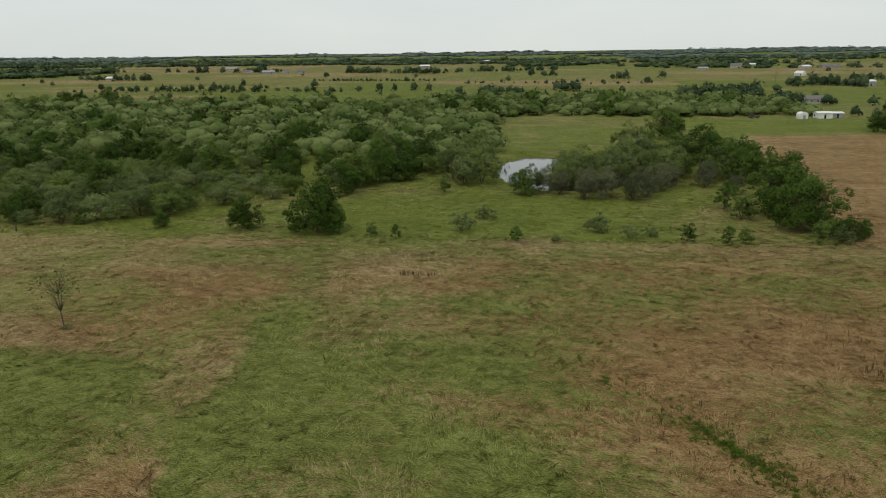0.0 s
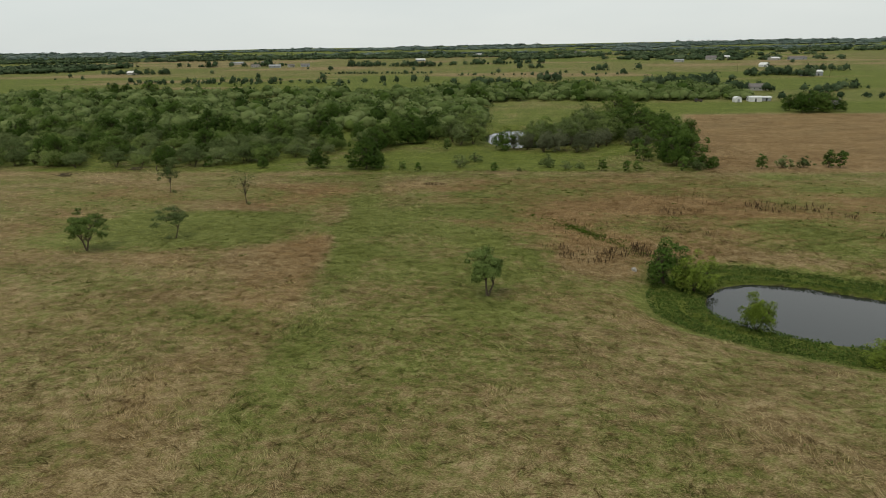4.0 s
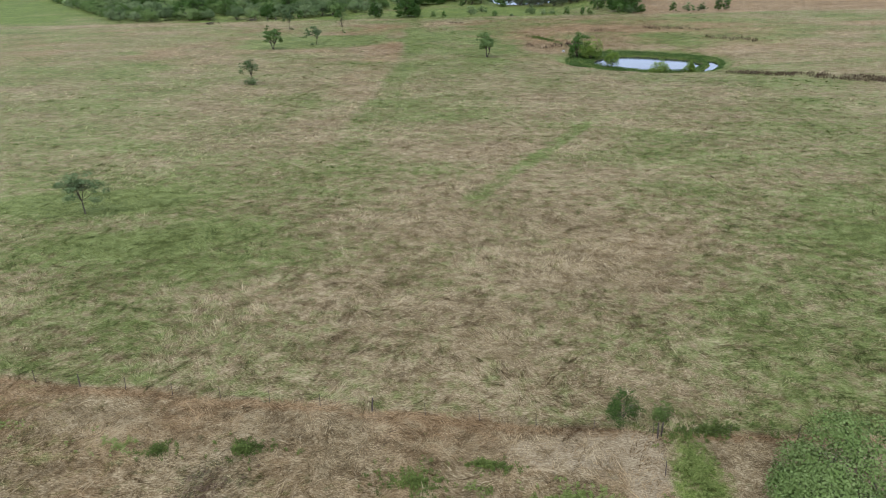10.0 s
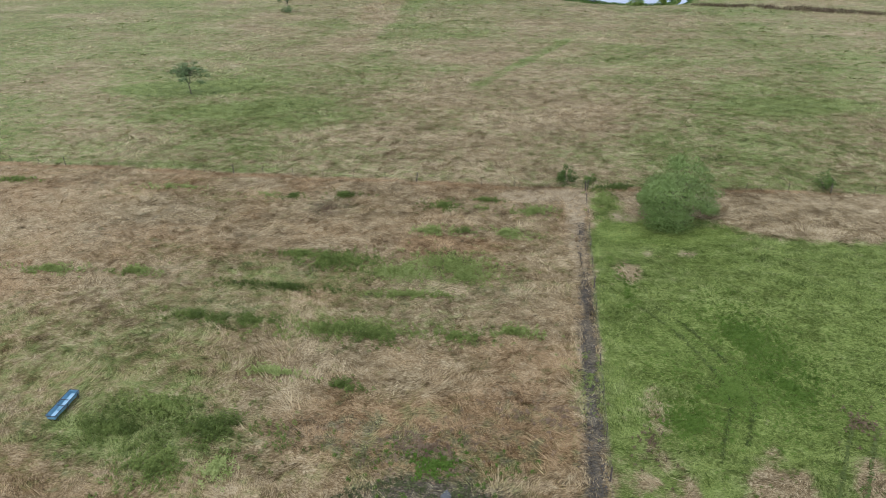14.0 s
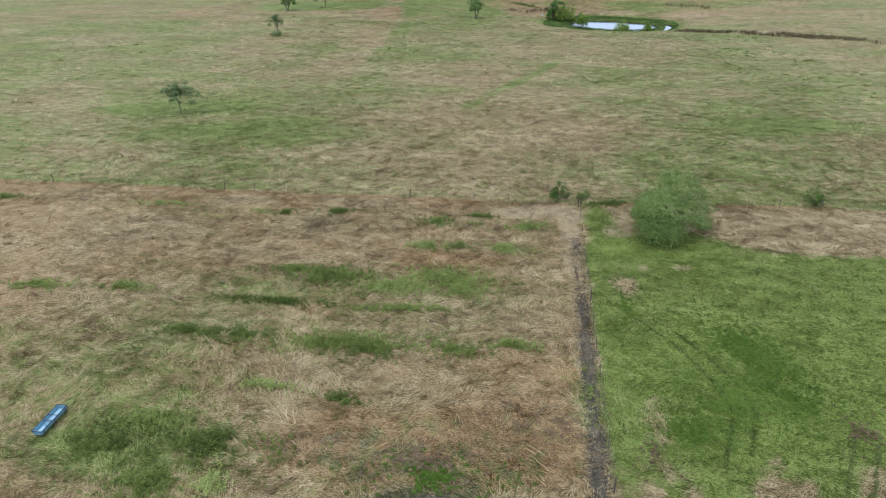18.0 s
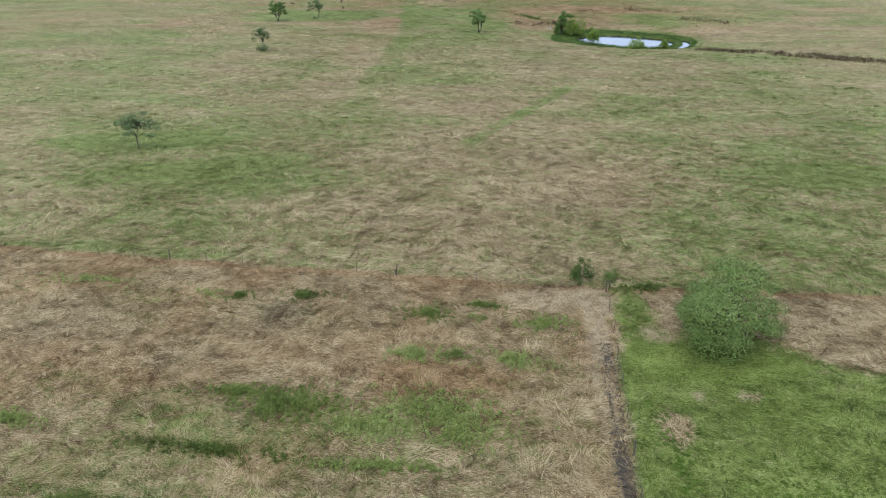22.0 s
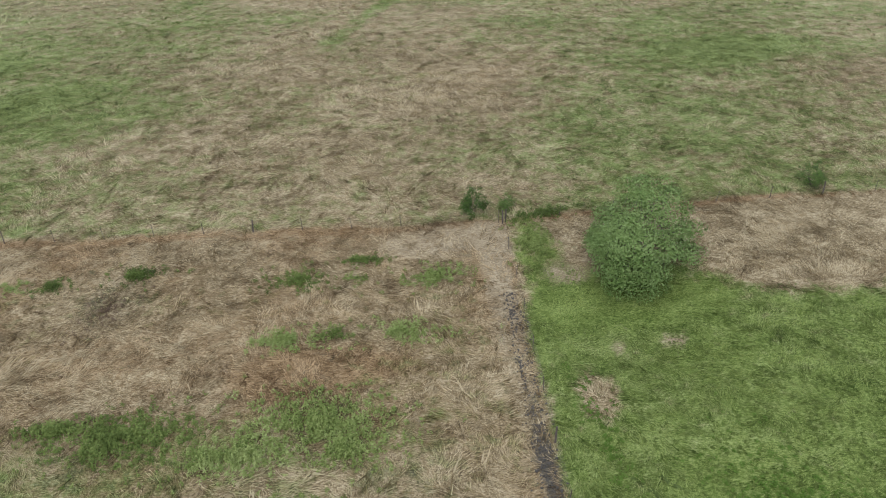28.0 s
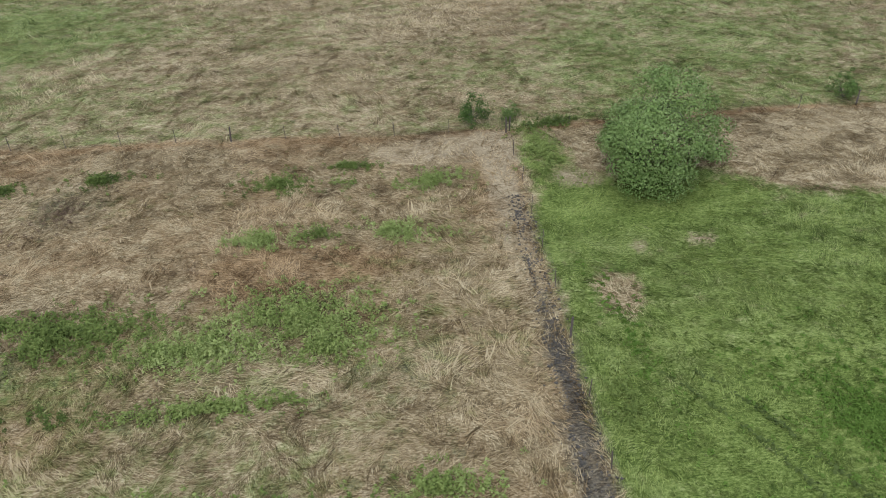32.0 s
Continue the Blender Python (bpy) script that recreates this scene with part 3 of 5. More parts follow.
# ---- plants ----
def tube(verts, faces, path, radii, sides=6):
    """Adds a tapered tube along a path."""
    start = len(verts)
    for k, (p, r) in enumerate(zip(path, radii)):
        d = (Vector(path[min(k + 1, len(path) - 1)]) - Vector(path[max(k - 1, 0)])).normalized()
        q = d.to_track_quat("Z", "Y")
        for j in range(sides):
            a = 2 * math.pi * j / sides
            verts.append(tuple(Vector(p) + q @ Vector((r * math.cos(a), r * math.sin(a), 0))))
    for k in range(len(path) - 1):
        for j in range(sides):
            a, b = start + k * sides + j, start + k * sides + (j + 1) % sides
            faces.append((a, b, b + sides, a + sides))


def leaves(centres, radii, count, size, rng, droop=0.0, shell=0.45, long=1.5, heart=(0, 0, 0)):
    """Leaf sprays scattered over clumps, one diamond each, with the way that each clump faces."""
    centres, radii = np.asarray(centres, float), np.asarray(radii, float)
    w = radii[:, 0] * radii[:, 1]
    pick = rng.choice(len(centres), count, p=w / w.sum())
    d = rng.normal(size=(count, 3))
    d[:, 2] = np.where(d[:, 2] < 0, d[:, 2] * 0.55, d[:, 2])
    d /= np.linalg.norm(d, axis=1)[:, None]
    r = (shell + (1.08 - shell) * rng.random(count)) ** 0.7
    p = centres[pick] + d * radii[pick] * r[:, None]
    p[:, 2] = np.maximum(p[:, 2], 0.12)
    away = centres[pick] - np.asarray(heart)
    away /= np.linalg.norm(away, axis=1)[:, None] + 1e-6
    out = d * 0.62 + away * 0.38 + (0, 0, 0.12)
    out /= np.linalg.norm(out, axis=1)[:, None]
    nrm = out + rng.normal(size=(count, 3)) * 0.45
    nrm /= np.linalg.norm(nrm, axis=1)[:, None]
    t = np.cross(nrm, rng.normal(size=(count, 3)) + (0, 0, -droop * 3))
    t /= np.linalg.norm(t, axis=1)[:, None]
    b = np.cross(nrm, t)
    if droop:
        b = b * (1 - droop) + np.array((0, 0, -1.0)) * droop
    s = size * (0.6 + 0.8 * rng.random(count))[:, None]
    verts = np.stack([p - b * s * long * 0.5, p + t * s * 0.5, p + b * s * long * 0.5, p - t * s * 0.5], 1).reshape(-1, 3)
    return verts, np.arange(count * 4).reshape(-1, 4), np.repeat(out, 4, 0)


def clump_spots(rng, tall, wide, low, clumps, flat, big, uneven):
    """Clumps of foliage over the upper part of a lopsided crown."""
    cs, rs = [], []
    base_z, half = tall * low, tall * (1 - low)
    lobe = [(rng.random() * 6.28, 0.8 + 0.4 * rng.random()) for _ in range(4)]
    for k in range(clumps):
        up = 1 - 1.45 * (k + 0.5) / clumps
        a = 2.4 * k + rng.normal() * 0.25
        side = math.sqrt(max(0.0, 1 - up * up))
        reach = (0.66 + 0.34 * rng.random() ** 0.6) if rng.random() > 0.22 else 0.35 + 0.3 * rng.random()
        swell = 1 + (0.16 + 0.2 * uneven) * sum(g * math.cos(j % 3 * (a - q) + q) for j, (q, g) in enumerate(lobe, 1)) * 0.5
        r = wide * big * (0.6 + 0.75 * rng.random()) * (1 + uneven * (rng.random() - 0.4))
        rad = max(0.05, wide * 0.5 * side * reach * swell - r * 0.55)
        z = base_z + half * (0.40 + (0.6 if up > 0 else 0.62) * up * reach * swell) - r * flat * 0.6
        cs.append((math.cos(a) * rad, math.sin(a) * rad, max(z, 0.12 * tall * (0.5 + rng.random()))))
        rs.append((r, r * (0.75 + 0.5 * rng.random()), r * flat * (0.85 + 0.4 * rng.random())))
    return cs, rs


def tree_meshes(kind, seed, tall, wide, count, leaf, mat, trunk_r, stems=1, low=0.25, clumps=30, droop=0.0, lean=0.25, shell=0.45, sides=6, flat=0.7, big=0.12, uneven=0.3):
    """Trunk with limbs, and a crown of many small leaf sprays in clumps round the limb ends."""
    rng = np.random.default_rng(seed)
    tv, tf = [], []
    forks = []
    for s in range(stems):
        a = rng.random() * 6.28
        out = lean * wide * (0.5 if stems == 1 else 1)
        tip = Vector((math.cos(a) * out, math.sin(a) * out, tall * (0.45 + 0.15 * rng.random())))
        mid = tip * 0.5 + Vector((rng.normal() * 0.05 * tall, rng.normal() * 0.05 * tall, 0))
        tube(tv, tf, [(0.1 * s, 0.05 * s, -0.1), tuple(mid), tuple(tip)], [trunk_r, trunk_r * 0.75, trunk_r * 0.5], sides)
        forks += [mid, tip]
    cs, rs = clump_spots(rng, tall, wide, low, clumps, flat, big, uneven)
    for c in cs:
        c = Vector(c)
        f = forks[rng.integers(len(forks))]
        bend = (f + c) * 0.5 + Vector((0, 0, 0.06 * tall))
        tube(tv, tf, [tuple(f), tuple(bend), tuple(c)], [trunk_r * 0.36, trunk_r * 0.22, trunk_r * 0.06], max(3, sides - 3))
    lv, lf, out = leaves(cs, rs, count, leaf, rng, droop, shell, 1.5, (0, 0, tall * (low + 0.3 * (1 - low))))
    return [("trunk", quick_mesh(kind + "_trunk", tv, tf, bark_mat, True)), ("crown", quick_mesh(kind + "_crown", lv, lf, mat, False, out))]


KINDS = {
    "mesquite": [tree_meshes("mesquite", 100 + k, 5.4, 8.4, 3600, 0.2, (mesquite_mat, thorn_mat, thorn_mat)[k % 3], 0.11, 3, 0.22, 34, 0.0, 0.2, 0.5, 5, 0.55, 0.125, 0.5) for k in range(6)],
    "shrub": [tree_meshes("shrub", 200 + k, 2.6, 3.8, 1000, 0.16, thorn_mat, 0.05, 4, 0.08, 20, 0.0, 0.25, 0.3, 5, 0.7, 0.13, 0.5) for k in range(3)],
    "oak": [tree_meshes("oak", 300 + k, 10.0, 11.4, 6500, 0.29, oak_mat, 0.22, 1, 0.04, 72, 0.0, 0.2, 0.55, 6, 0.75, 0.105, 0.45) for k in range(4)],
    "sapling": [tree_meshes("sapling", 400 + k, 3.9, 2.9, 1000, 0.18, pond_tree_mat if k else bright_mat, 0.06, 2, 0.1, 20, 0.0, 0.2, 0.3, 5, 0.8, 0.15, 0.5) for k in range(3)],
    "lone": [tree_meshes("lone", 500 + k, 7.0, 8.0, 3600, 0.15, wispy_mat, 0.12, 1, 0.42, 32, 0.0, 0.3, 0.3, 7, 0.5, 0.105, 0.6) for k in range(3)],
    "leafy": [tree_meshes("leafy", 520 + k, 8.0, 7.4, 6500, 0.17, bright_mat, 0.19, 2, 0.3, 34, 0.0, 0.24, 0.3, 7, 0.65, 0.11, 0.5) for k in range(2)],
    "thin": [tree_meshes("thin", 550 + k, 7.6, 5.8, 420 if k else 2600, 0.13, wispy_mat, 0.08, 1, 0.4, 34, 0.0, 0.22, 0.1, 6, 0.7, 0.13, 0.6) for k in range(2)],
    "willow": [tree_meshes("willow", 600 + k, 6.2, 6.6, 11000, 0.21, willow_mat, 0.08, 4, 0.04, 46, 0.5, 0.25, 0.4, 6, 0.9, 0.13, 0.4) for k in range(2)],
    "big": [tree_meshes("big", 705, 7.0, 9.8, 36000, 0.105, feather_mat, 0.07, 6, 0.0, 110, 0.1, 0.2, 0.4, 8, 0.75, 0.09, 0.6)],
    "fencebush": [tree_meshes("fencebush", 420 + k, 2.4, 3.0, 2800, 0.08, feather_mat, 0.025, 6, 0.04, 44, 0.0, 0.3, 0.2, 5, 0.85, 0.12, 0.6) for k in range(2)],
    "pond": [tree_meshes("pond", 650, 7.4, 6.6, 5600, 0.2, pond_tree_mat, 0.12, 3, 0.04, 54, 0.1, 0.2, 0.45, 6, 0.8, 0.12, 0.4)],
    "grove": [tree_meshes("grove", 800 + k, 12.0, 11.4, 6000, 0.27, (mesquite_mat, thorn_mat, grove_mat)[k], 0.18, 3, 0.1, 64, 0.1, 0.25, 0.5, 6, 0.75, 0.105, 0.5) for k in range(3)],
    "thorn": [tree_meshes("thorn", 850 + k, 7.8, 8.8, 4200, 0.2, grey_mat, 0.12, 5, 0.06, 44, 0.05, 0.3, 0.3, 5, 0.8, 0.11, 0.6) for k in range(3)],
}


def plant(kind, variant, x, y, size=1.0, turn=None, name="tree", label="", category="tree", group="", rng=random):
    meshes = KINDS[kind][variant % len(KINDS[kind])]
    turn = rng.random() * 6.28 if turn is None else turn
    e = base(name, x, y, turn, size, label=label, category=category, group=group)
    for pname, me in meshes:
        part_mesh(pname, me, e)
    return e


# the mesquite by the fence corner, and the bushes on the fence line
plant("big", 0, 8.6, -9.0, (1.12, 1.1, 0.98), 0.6, "mesquite_tree", "broad feathery green mesquite beside the fence corner")
plant("fencebush", 0, -2.2, 1.5, 1.0, 0.3, "fence_bush", "small green bush on the fence line at the corner", "bush")
plant("fencebush", 1, 0.9, 1.6, 0.6, 1.0, "fence_bush", "low pale bush on the fence line", "bush")
plant("fencebush", 1, 30.0, 0.9, 0.85, 2.0, "fence_bush", "small dark bush beside the east fence", "bush")

# single trees in the pasture
for kind, v, x, y, s, label in (
    ("lone", 0, -69.8, 42.6, 0.9, "lone thin-crowned mesquite in green grass"),
    ("thin", 0, -77.8, 134.0, 1.0, "half-bare mesquite with a bushy foot"),
    ("leafy", 1, -16.6, 175.0, 1.0, "upright leafy mesquite in open pasture"),
    ("leafy", 0, -91.5, 195.5, 0.95, "flat-topped dark mesquite in pasture"),
    ("lone", 0, -78.8, 205.0, 0.95, "gnarled mesquite with a dark bent trunk"),
    ("thin", 1, -76.0, 237.0, 1.2, "slender half-dead tree with a sparse top"),
    ("thin", 0, -102.5, 252.0, 1.1, "pale wispy mesquite near the thicket"),
):
    plant(kind, v, x, y, s, None, "mesquite_tree", label)
for x, y, s in ((-77.0, 133.2, 0.75), (-78.4, 134.6, 0.6), (-75.2, 236.6, 0.3), (-101.4, 251.6, 0.4), (-79.9, 204.6, 0.3)):
    plant("shrub", 1, x, y, s, None, "bush", "dark low brush round a tree foot", "bush")

# trees and bushes on the pond bank
plant("pond", 0, 12.6, 189.0, 1.08, 0.2, "pond_tree", "dense bright green tree at the pond's end")
plant("willow", 0, 16.6, 185.4, (1.08, 1.08, 0.95), 1.2, "willow_tree", "yellow-green willow leaning over the water")
plant("willow", 1, 20.6, 169.8, (0.85, 0.85, 0.85), 0.4, "willow_bush", "round lime-green willow bush on the bank", "bush")
plant("willow", 0, 33.2, 158.2, (0.95, 0.8, 0.56), 2.4, "willow_bush", "low lime-green willow bush on the bank", "bush")
plant("willow", 1, 42.0, 161.0, (0.62, 0.62, 0.6), 3.0, "willow_bush", "small lime-green willow bush on the bank", "bush")

# saplings along the far edge of the pasture
for k, (x, y, s, kind) in enumerate((
    (-44.4, 286.6, 0.85, "sapling"), (-39.4, 286.2, 0.75, "sapling"), (-15.8, 285.4, 0.85, "sapling"), (16.7, 286, 1.0, "sapling"),
    (23.7, 285.3, 0.9, "sapling"), (26.8, 284.7, 0.95, "sapling"), (-26.8, 292.4, 1.5, "shrub"), (-22.5, 304, 1.2, "shrub"),
    (1.2, 293.7, 1.5, "shrub"), (6.1, 288.1, 1.0, "shrub"), (40.2, 285.4, 1.2, "sapling"), (44.6, 286.1, 1.3, "shrub"),
    (-33.6, 334, 1.2, "sapling"), (-8.4, 284.8, 0.55, "shrub"), (10.5, 289.5, 0.9, "shrub"),
    (64.8, 289.0, 1.25, "sapling"), (71.5, 291.0, 1.4, "shrub"), (78.0, 291.2, 1.3, "shrub"), (85.5, 291.5, 1.5, "sapling"), (88.5, 291.5, 1.4, "sapling"))):
    plant(kind, k, x, y, s, None, "sapling" if kind == "sapling" else "bush", "young green sapling at the pasture's edge" if kind == "sapling" else "wispy grey-green bush at the pasture's edge",
          "tree" if kind == "sapling" else "bush", "bushes along the pasture edge")

# dark trees along the brown field
for k, (x, y, s) in enumerate(((41.1, 296, 0.95), (45.5, 302, 1.0), (43.5, 312, 1.12), (49, 321, 0.95), (51.4, 353, 1.15), (47.0, 359, 1.1), (53, 369, 1.05), (47.4, 389, 1.2), (52, 398, 1.05),
                               (51.2, 453, 1.25), (53.6, 462, 1.05), (35.4, 373, 1.0), (56.0, 340, 1.05))):
    plant("oak", k, x, y, s, None, "oak_tree", "dense dark green tree beside the brown field", group="trees along the brown field")
for x, y, s in ((47.5, 290, 0.42), (51.0, 291.5, 0.34), (44.8, 291, 0.3)):
    plant("oak", 1, x, y, s, None, "oak_bush", "low dark oak bush before the field's trees", "bush")
plant("sapling", 0, 33.5, 306.4, (1.9, 1.9, 1.5), None, "bush", "bright yellow-green bush by the dark trees", "bush")
plant("sapling", 1, 32.5, 316, 1.7, None, "bush", "young green tree by the dark trees", "bush")
for x, y, s in ((39.0, 353, 0.9), (36.5, 345, 0.8), (40.0, 334, 0.75)):
    plant("thorn", 1, x, y, s, None, "thorn_tree", "pale grey-green thorn tree by the dark oaks")

# bushes on the near edge of the thicket
for k, (x, y, s) in enumerate(((-56.4, 290.0, 0.98), (-54.0, 293.0, 0.7), (-72.7, 292.6, 0.62), (-90.9, 292, 0.4), (-60.3, 332, 0.85), (-58.5, 343, 0.95), (-55.0, 350, 0.8),
                               (-50.6, 352, 0.95), (-46.6, 354, 0.75), (-80.4, 343, 0.9))):
    plant("oak", k + 1, x, y, s, None, "hackberry_tree", "round leafy green tree at the thicket's edge", group="trees at the thicket edge")
for x, y, s in ((-51.8, 289.2, 1.0), (-109.6, 295, 1.1)):
    plant("sapling", 2, x, y, s, None, "sapling", "young green sapling before the thicket")

# darker oaks that stand out of the thicket
for k, (x, y, s) in enumerate(((-172.1, 368, 0.85), (-166, 372, 0.7), (-193.5, 405, 0.95), (-184, 408, 0.75), (-152.1, 360, 0.8), (-197.8, 457, 1.0), (-187, 460, 0.8), (-142.2, 375, 1.15), (-134, 376, 1.0),
                               (-128, 374, 0.8), (-118.6, 367, 0.9), (-112, 371, 0.8), (-97.5, 423, 1.2), (-90, 425, 0.9), (-104, 432, 0.8), (-72.3, 362, 0.75), (-58.9, 375, 1.0), (-52, 380, 1.0),
                               (-43.7, 376, 0.95), (-122.8, 440, 0.7), (-320, 610, 1.2), (-309, 612, 1.0), (-300, 631, 1.2), (-301, 552, 0.9), (-166, 574, 1.1), (-31, 545, 1.2), (-25, 540, 1.0), (-86, 470, 0.8), (-40, 432, 0.8))):
    plant("oak", k, x, y, s, None, "oak_tree", "dark rounded oak standing in the thicket", group="oaks of the thicket")

# grove and thorn trees round the far pond
grove_rng = np.random.default_rng(77)
for k, (x, y, s) in enumerate(((-3.5, 346, 0.8), (1.9, 327, 1.0), (7.9, 331, 1.05), (13.6, 326, 0.95), (18.0, 331, 1.0), (23.1, 338, 1.0), (27.0, 344, 0.95), (-8.5, 337, 0.85), (-3.8, 333, 0.9), (4.5, 336, 0.95))):
    plant("thorn", k, x, y, s, None, "thorn_tree", "grey half-bare thorn tree at the grove's edge", group="thorn trees by the far pond")
plant("oak", 2, -13.0, 332.5, 0.72, None, "oak_bush", "round dark bush on the far pond's near shore", "bush")
for k in range(26):
    t = (k // 2) / 12
    x, y = -3 + 5 * (k % 2) + 30 * t + grove_rng.normal() * 1.2, 346 + 12 * (k % 2) + grove_rng.normal() * 2.5 + 6 * t
    plant("grove", k, x, y, 0.66 + 0.28 * grove_rng.random() + 0.08 * (k % 2), None, "grove_tree", "full grey-green tree in the grove by the far pond", group="grove by the far pond")
for k in range(12):
    x, y = 21 + grove_rng.random() * 10, 362 + 50 * grove_rng.random()
    plant("grove", k, x, y, 0.6 + 0.35 * grove_rng.random(), None, "grove_tree", "tall grey-green tree behind the far pond", group="grove by the far pond")
for k, (x, y, s) in enumerate(((-24.5, 350, 0.95), (-29.2, 345, 0.8), (-26, 362, 0.95), (-27, 376, 0.95), (-26, 392, 0.85), (-33, 356, 0.85), (-26, 410, 0.7))):
    plant("grove", k, x, y, s, None, "grove_tree", "full grey-green tree on the far pond's shore", group="grove by the far pond")


# the thicket
def in_thicket(x, y):
    front = 292 + 6 * step(-125, -105, x) + 15 * step(-100, -86, x) + 26 * step(-84, -66, x)
    left = -138 - 0.9 * (y - 290)
    right = -64 + 42 * step(340, 378, y)
    first = (y > front) and (y < 640) and (x > left - 60) and (x < right)
    second = 545 < y < 690 and -60 < x < 155
    glade = max(blob(x, y, gx_, gy_, rx, ry) for gx_, gy_, rx, ry in ((-75, 354, 7, 17), (-163, 394, 9, 6), (-79, 446, 13, 9), (-135, 440, 8, 6), (-104, 392, 7, 5)))
    return (first or second) and smooth_noise(x, y, 26.0, 71) < 0.80 and glade < 0.5


thicket_rng = np.random.default_rng(5)
spots = []
for tries in range(40000):
    if len(spots) >= 1650:
        break
    y = 291 + 350 * thicket_rng.random() ** 1.2
    x = -420 + 570 * thicket_rng.random()
    if not in_thicket(x, y):
        continue
    gap = 4.0 + (y - 290) * 0.005
    if not spots or ((np.array(spots) - (x, y)) ** 2).sum(1).min() > gap * gap:
        spots.append((x, y))
for tries in range(240):
    spots.append((-60 + 215 * thicket_rng.random(), 552 + 130 * thicket_rng.random() ** 1.3))
spots.sort(key=lambda p: p[1])
rest = []
for k, (x, y) in enumerate(spots):
    big = thicket_rng.random()
    if k < 290:
        kind = "oak" if big > 0.91 else "mesquite"
        plant(kind, k, x, y, (0.55 if kind == "oak" else 0.7) + 0.6 * thicket_rng.random() ** 1.5, thicket_rng.random() * 6, "thicket_tree",
              "dark leafy tree in the thicket" if kind == "oak" else "grey-green mesquite in the thicket", group="trees of the thicket")
    else:
        rest.append((x, y, 0.7 + 0.9 * thicket_rng.random() ** 1.5))


def far_trees(name, spots_, tall, wide, count, leaf, mat, label, seed, clumps=14, low=0.08, flat=0.7, big=0.19, stretch=1.0):
    """Woods too many to count, joined: leafy crowns over a shaded heart, each turned and sized its own way."""
    rng = np.random.default_rng(seed)
    shapes = []
    for k in range(5):
        cs, rs = clump_spots(rng, tall, wide, low, clumps, flat, big, 0.6)
        lv, lf, out = leaves(cs, rs, count, leaf, rng, 0.0, 0.55, 1.4, (0, 0, tall * 0.35))
        seg, up = 7, np.radians([-25, 15, 50, 88])
        a = np.linspace(0, 2 * math.pi, seg + 1)[:-1]
        unit = np.stack([np.outer(np.cos(up), np.cos(a)), np.outer(np.cos(up), np.sin(a)), np.outer(np.sin(up), np.ones(seg))], -1).reshape(-1, 3)
        core = unit * (wide * 0.36, wide * 0.36, tall * 0.36) * (0.75 + 0.4 * rng.random((len(unit), 1))) + (0, 0, tall * (0.42 + low * 0.4))
        i = (np.arange(len(up) - 1)[:, None] * seg + np.arange(seg)[None]).ravel()
        j = (np.arange(len(up) - 1)[:, None] * seg + (np.arange(seg) + 1)[None] % seg).ravel()
        shapes.append((np.concatenate([core, lv]), np.concatenate([np.stack([i, j, j + seg, i + seg], 1), lf + len(core)]), np.concatenate([unit, out])))
    verts, faces, outs, shades, at = [], [], [], [], 0
    for k, (x, y, s) in enumerate(spots_):
        v, f, o = shapes[k % 5]
        t = rng.random() * 6.283
        turn = np.array(((math.cos(t), math.sin(t), 0), (-math.sin(t), math.cos(t), 0), (0, 0, 1)))
        size = s * np.array((stretch * (0.8 + 0.4 * rng.random()), stretch, 0.85 + 0.3 * rng.random()))
        verts.append((v * size) @ turn + (x, y, float(height(x, y)) - 0.1))
        outs.append(o @ turn)
        faces.append(f + at)
        shades.append(np.full(len(v), rng.random() * 0.55 - 0.25))
        at += len(v)
    ob = new(name, quick_mesh(name, np.concatenate(verts), np.concatenate(faces), mat, False, np.concatenate(outs), np.concatenate(shades)))
    return tagged(ob, label, "trees", kind="stuff")


near_rest, far_rest = [s for s in rest if s[1] < 440], [s for s in rest if s[1] >= 440]
far_trees("thicket_brush", [s for k, s in enumerate(near_rest) if k % 9], 5.2, 8.4, 420, 0.42, brush_mat, "grey-green mesquite brush in the thicket", 12, 26, 0.16, 0.6, 0.14)
far_trees("thicket_oaks", [s for k, s in enumerate(near_rest) if not k % 9], 6.6, 7.8, 420, 0.46, brush_oak_mat, "dark green trees in the thicket", 13, 26, 0.05, 0.75, 0.14)
far_trees("thicket_brush", [s for k, s in enumerate(far_rest) if k % 8], 5.2, 9.4, 170, 0.7, brush_mat, "grey-green mesquite brush at the back of the thicket", 14, 18, 0.1, 0.65, 0.16)
far_trees("thicket_oaks", [s for k, s in enumerate(far_rest) if not k % 8], 6.6, 8.4, 170, 0.7, brush_oak_mat, "dark green trees at the back of the thicket", 15, 18, 0.05, 0.75, 0.16)

# hedgerows and single trees between the far fields
hedge_rng = np.random.default_rng(9)
hedge_spots = []


def hedge(x0, y0, x1, y1, n, s, spread=6):
    n = int(n * 1.5)
    for k in range(n):
        t = hedge_rng.random() if k % 2 else (k + hedge_rng.random()) / n
        hedge_spots.append((x0 + (x1 - x0) * t + hedge_rng.normal() * spread * 0.3, y0 + (y1 - y0) * t + hedge_rng.normal() * spread, s * (0.4 + 0.6 * hedge_rng.random() ** 1.6)))


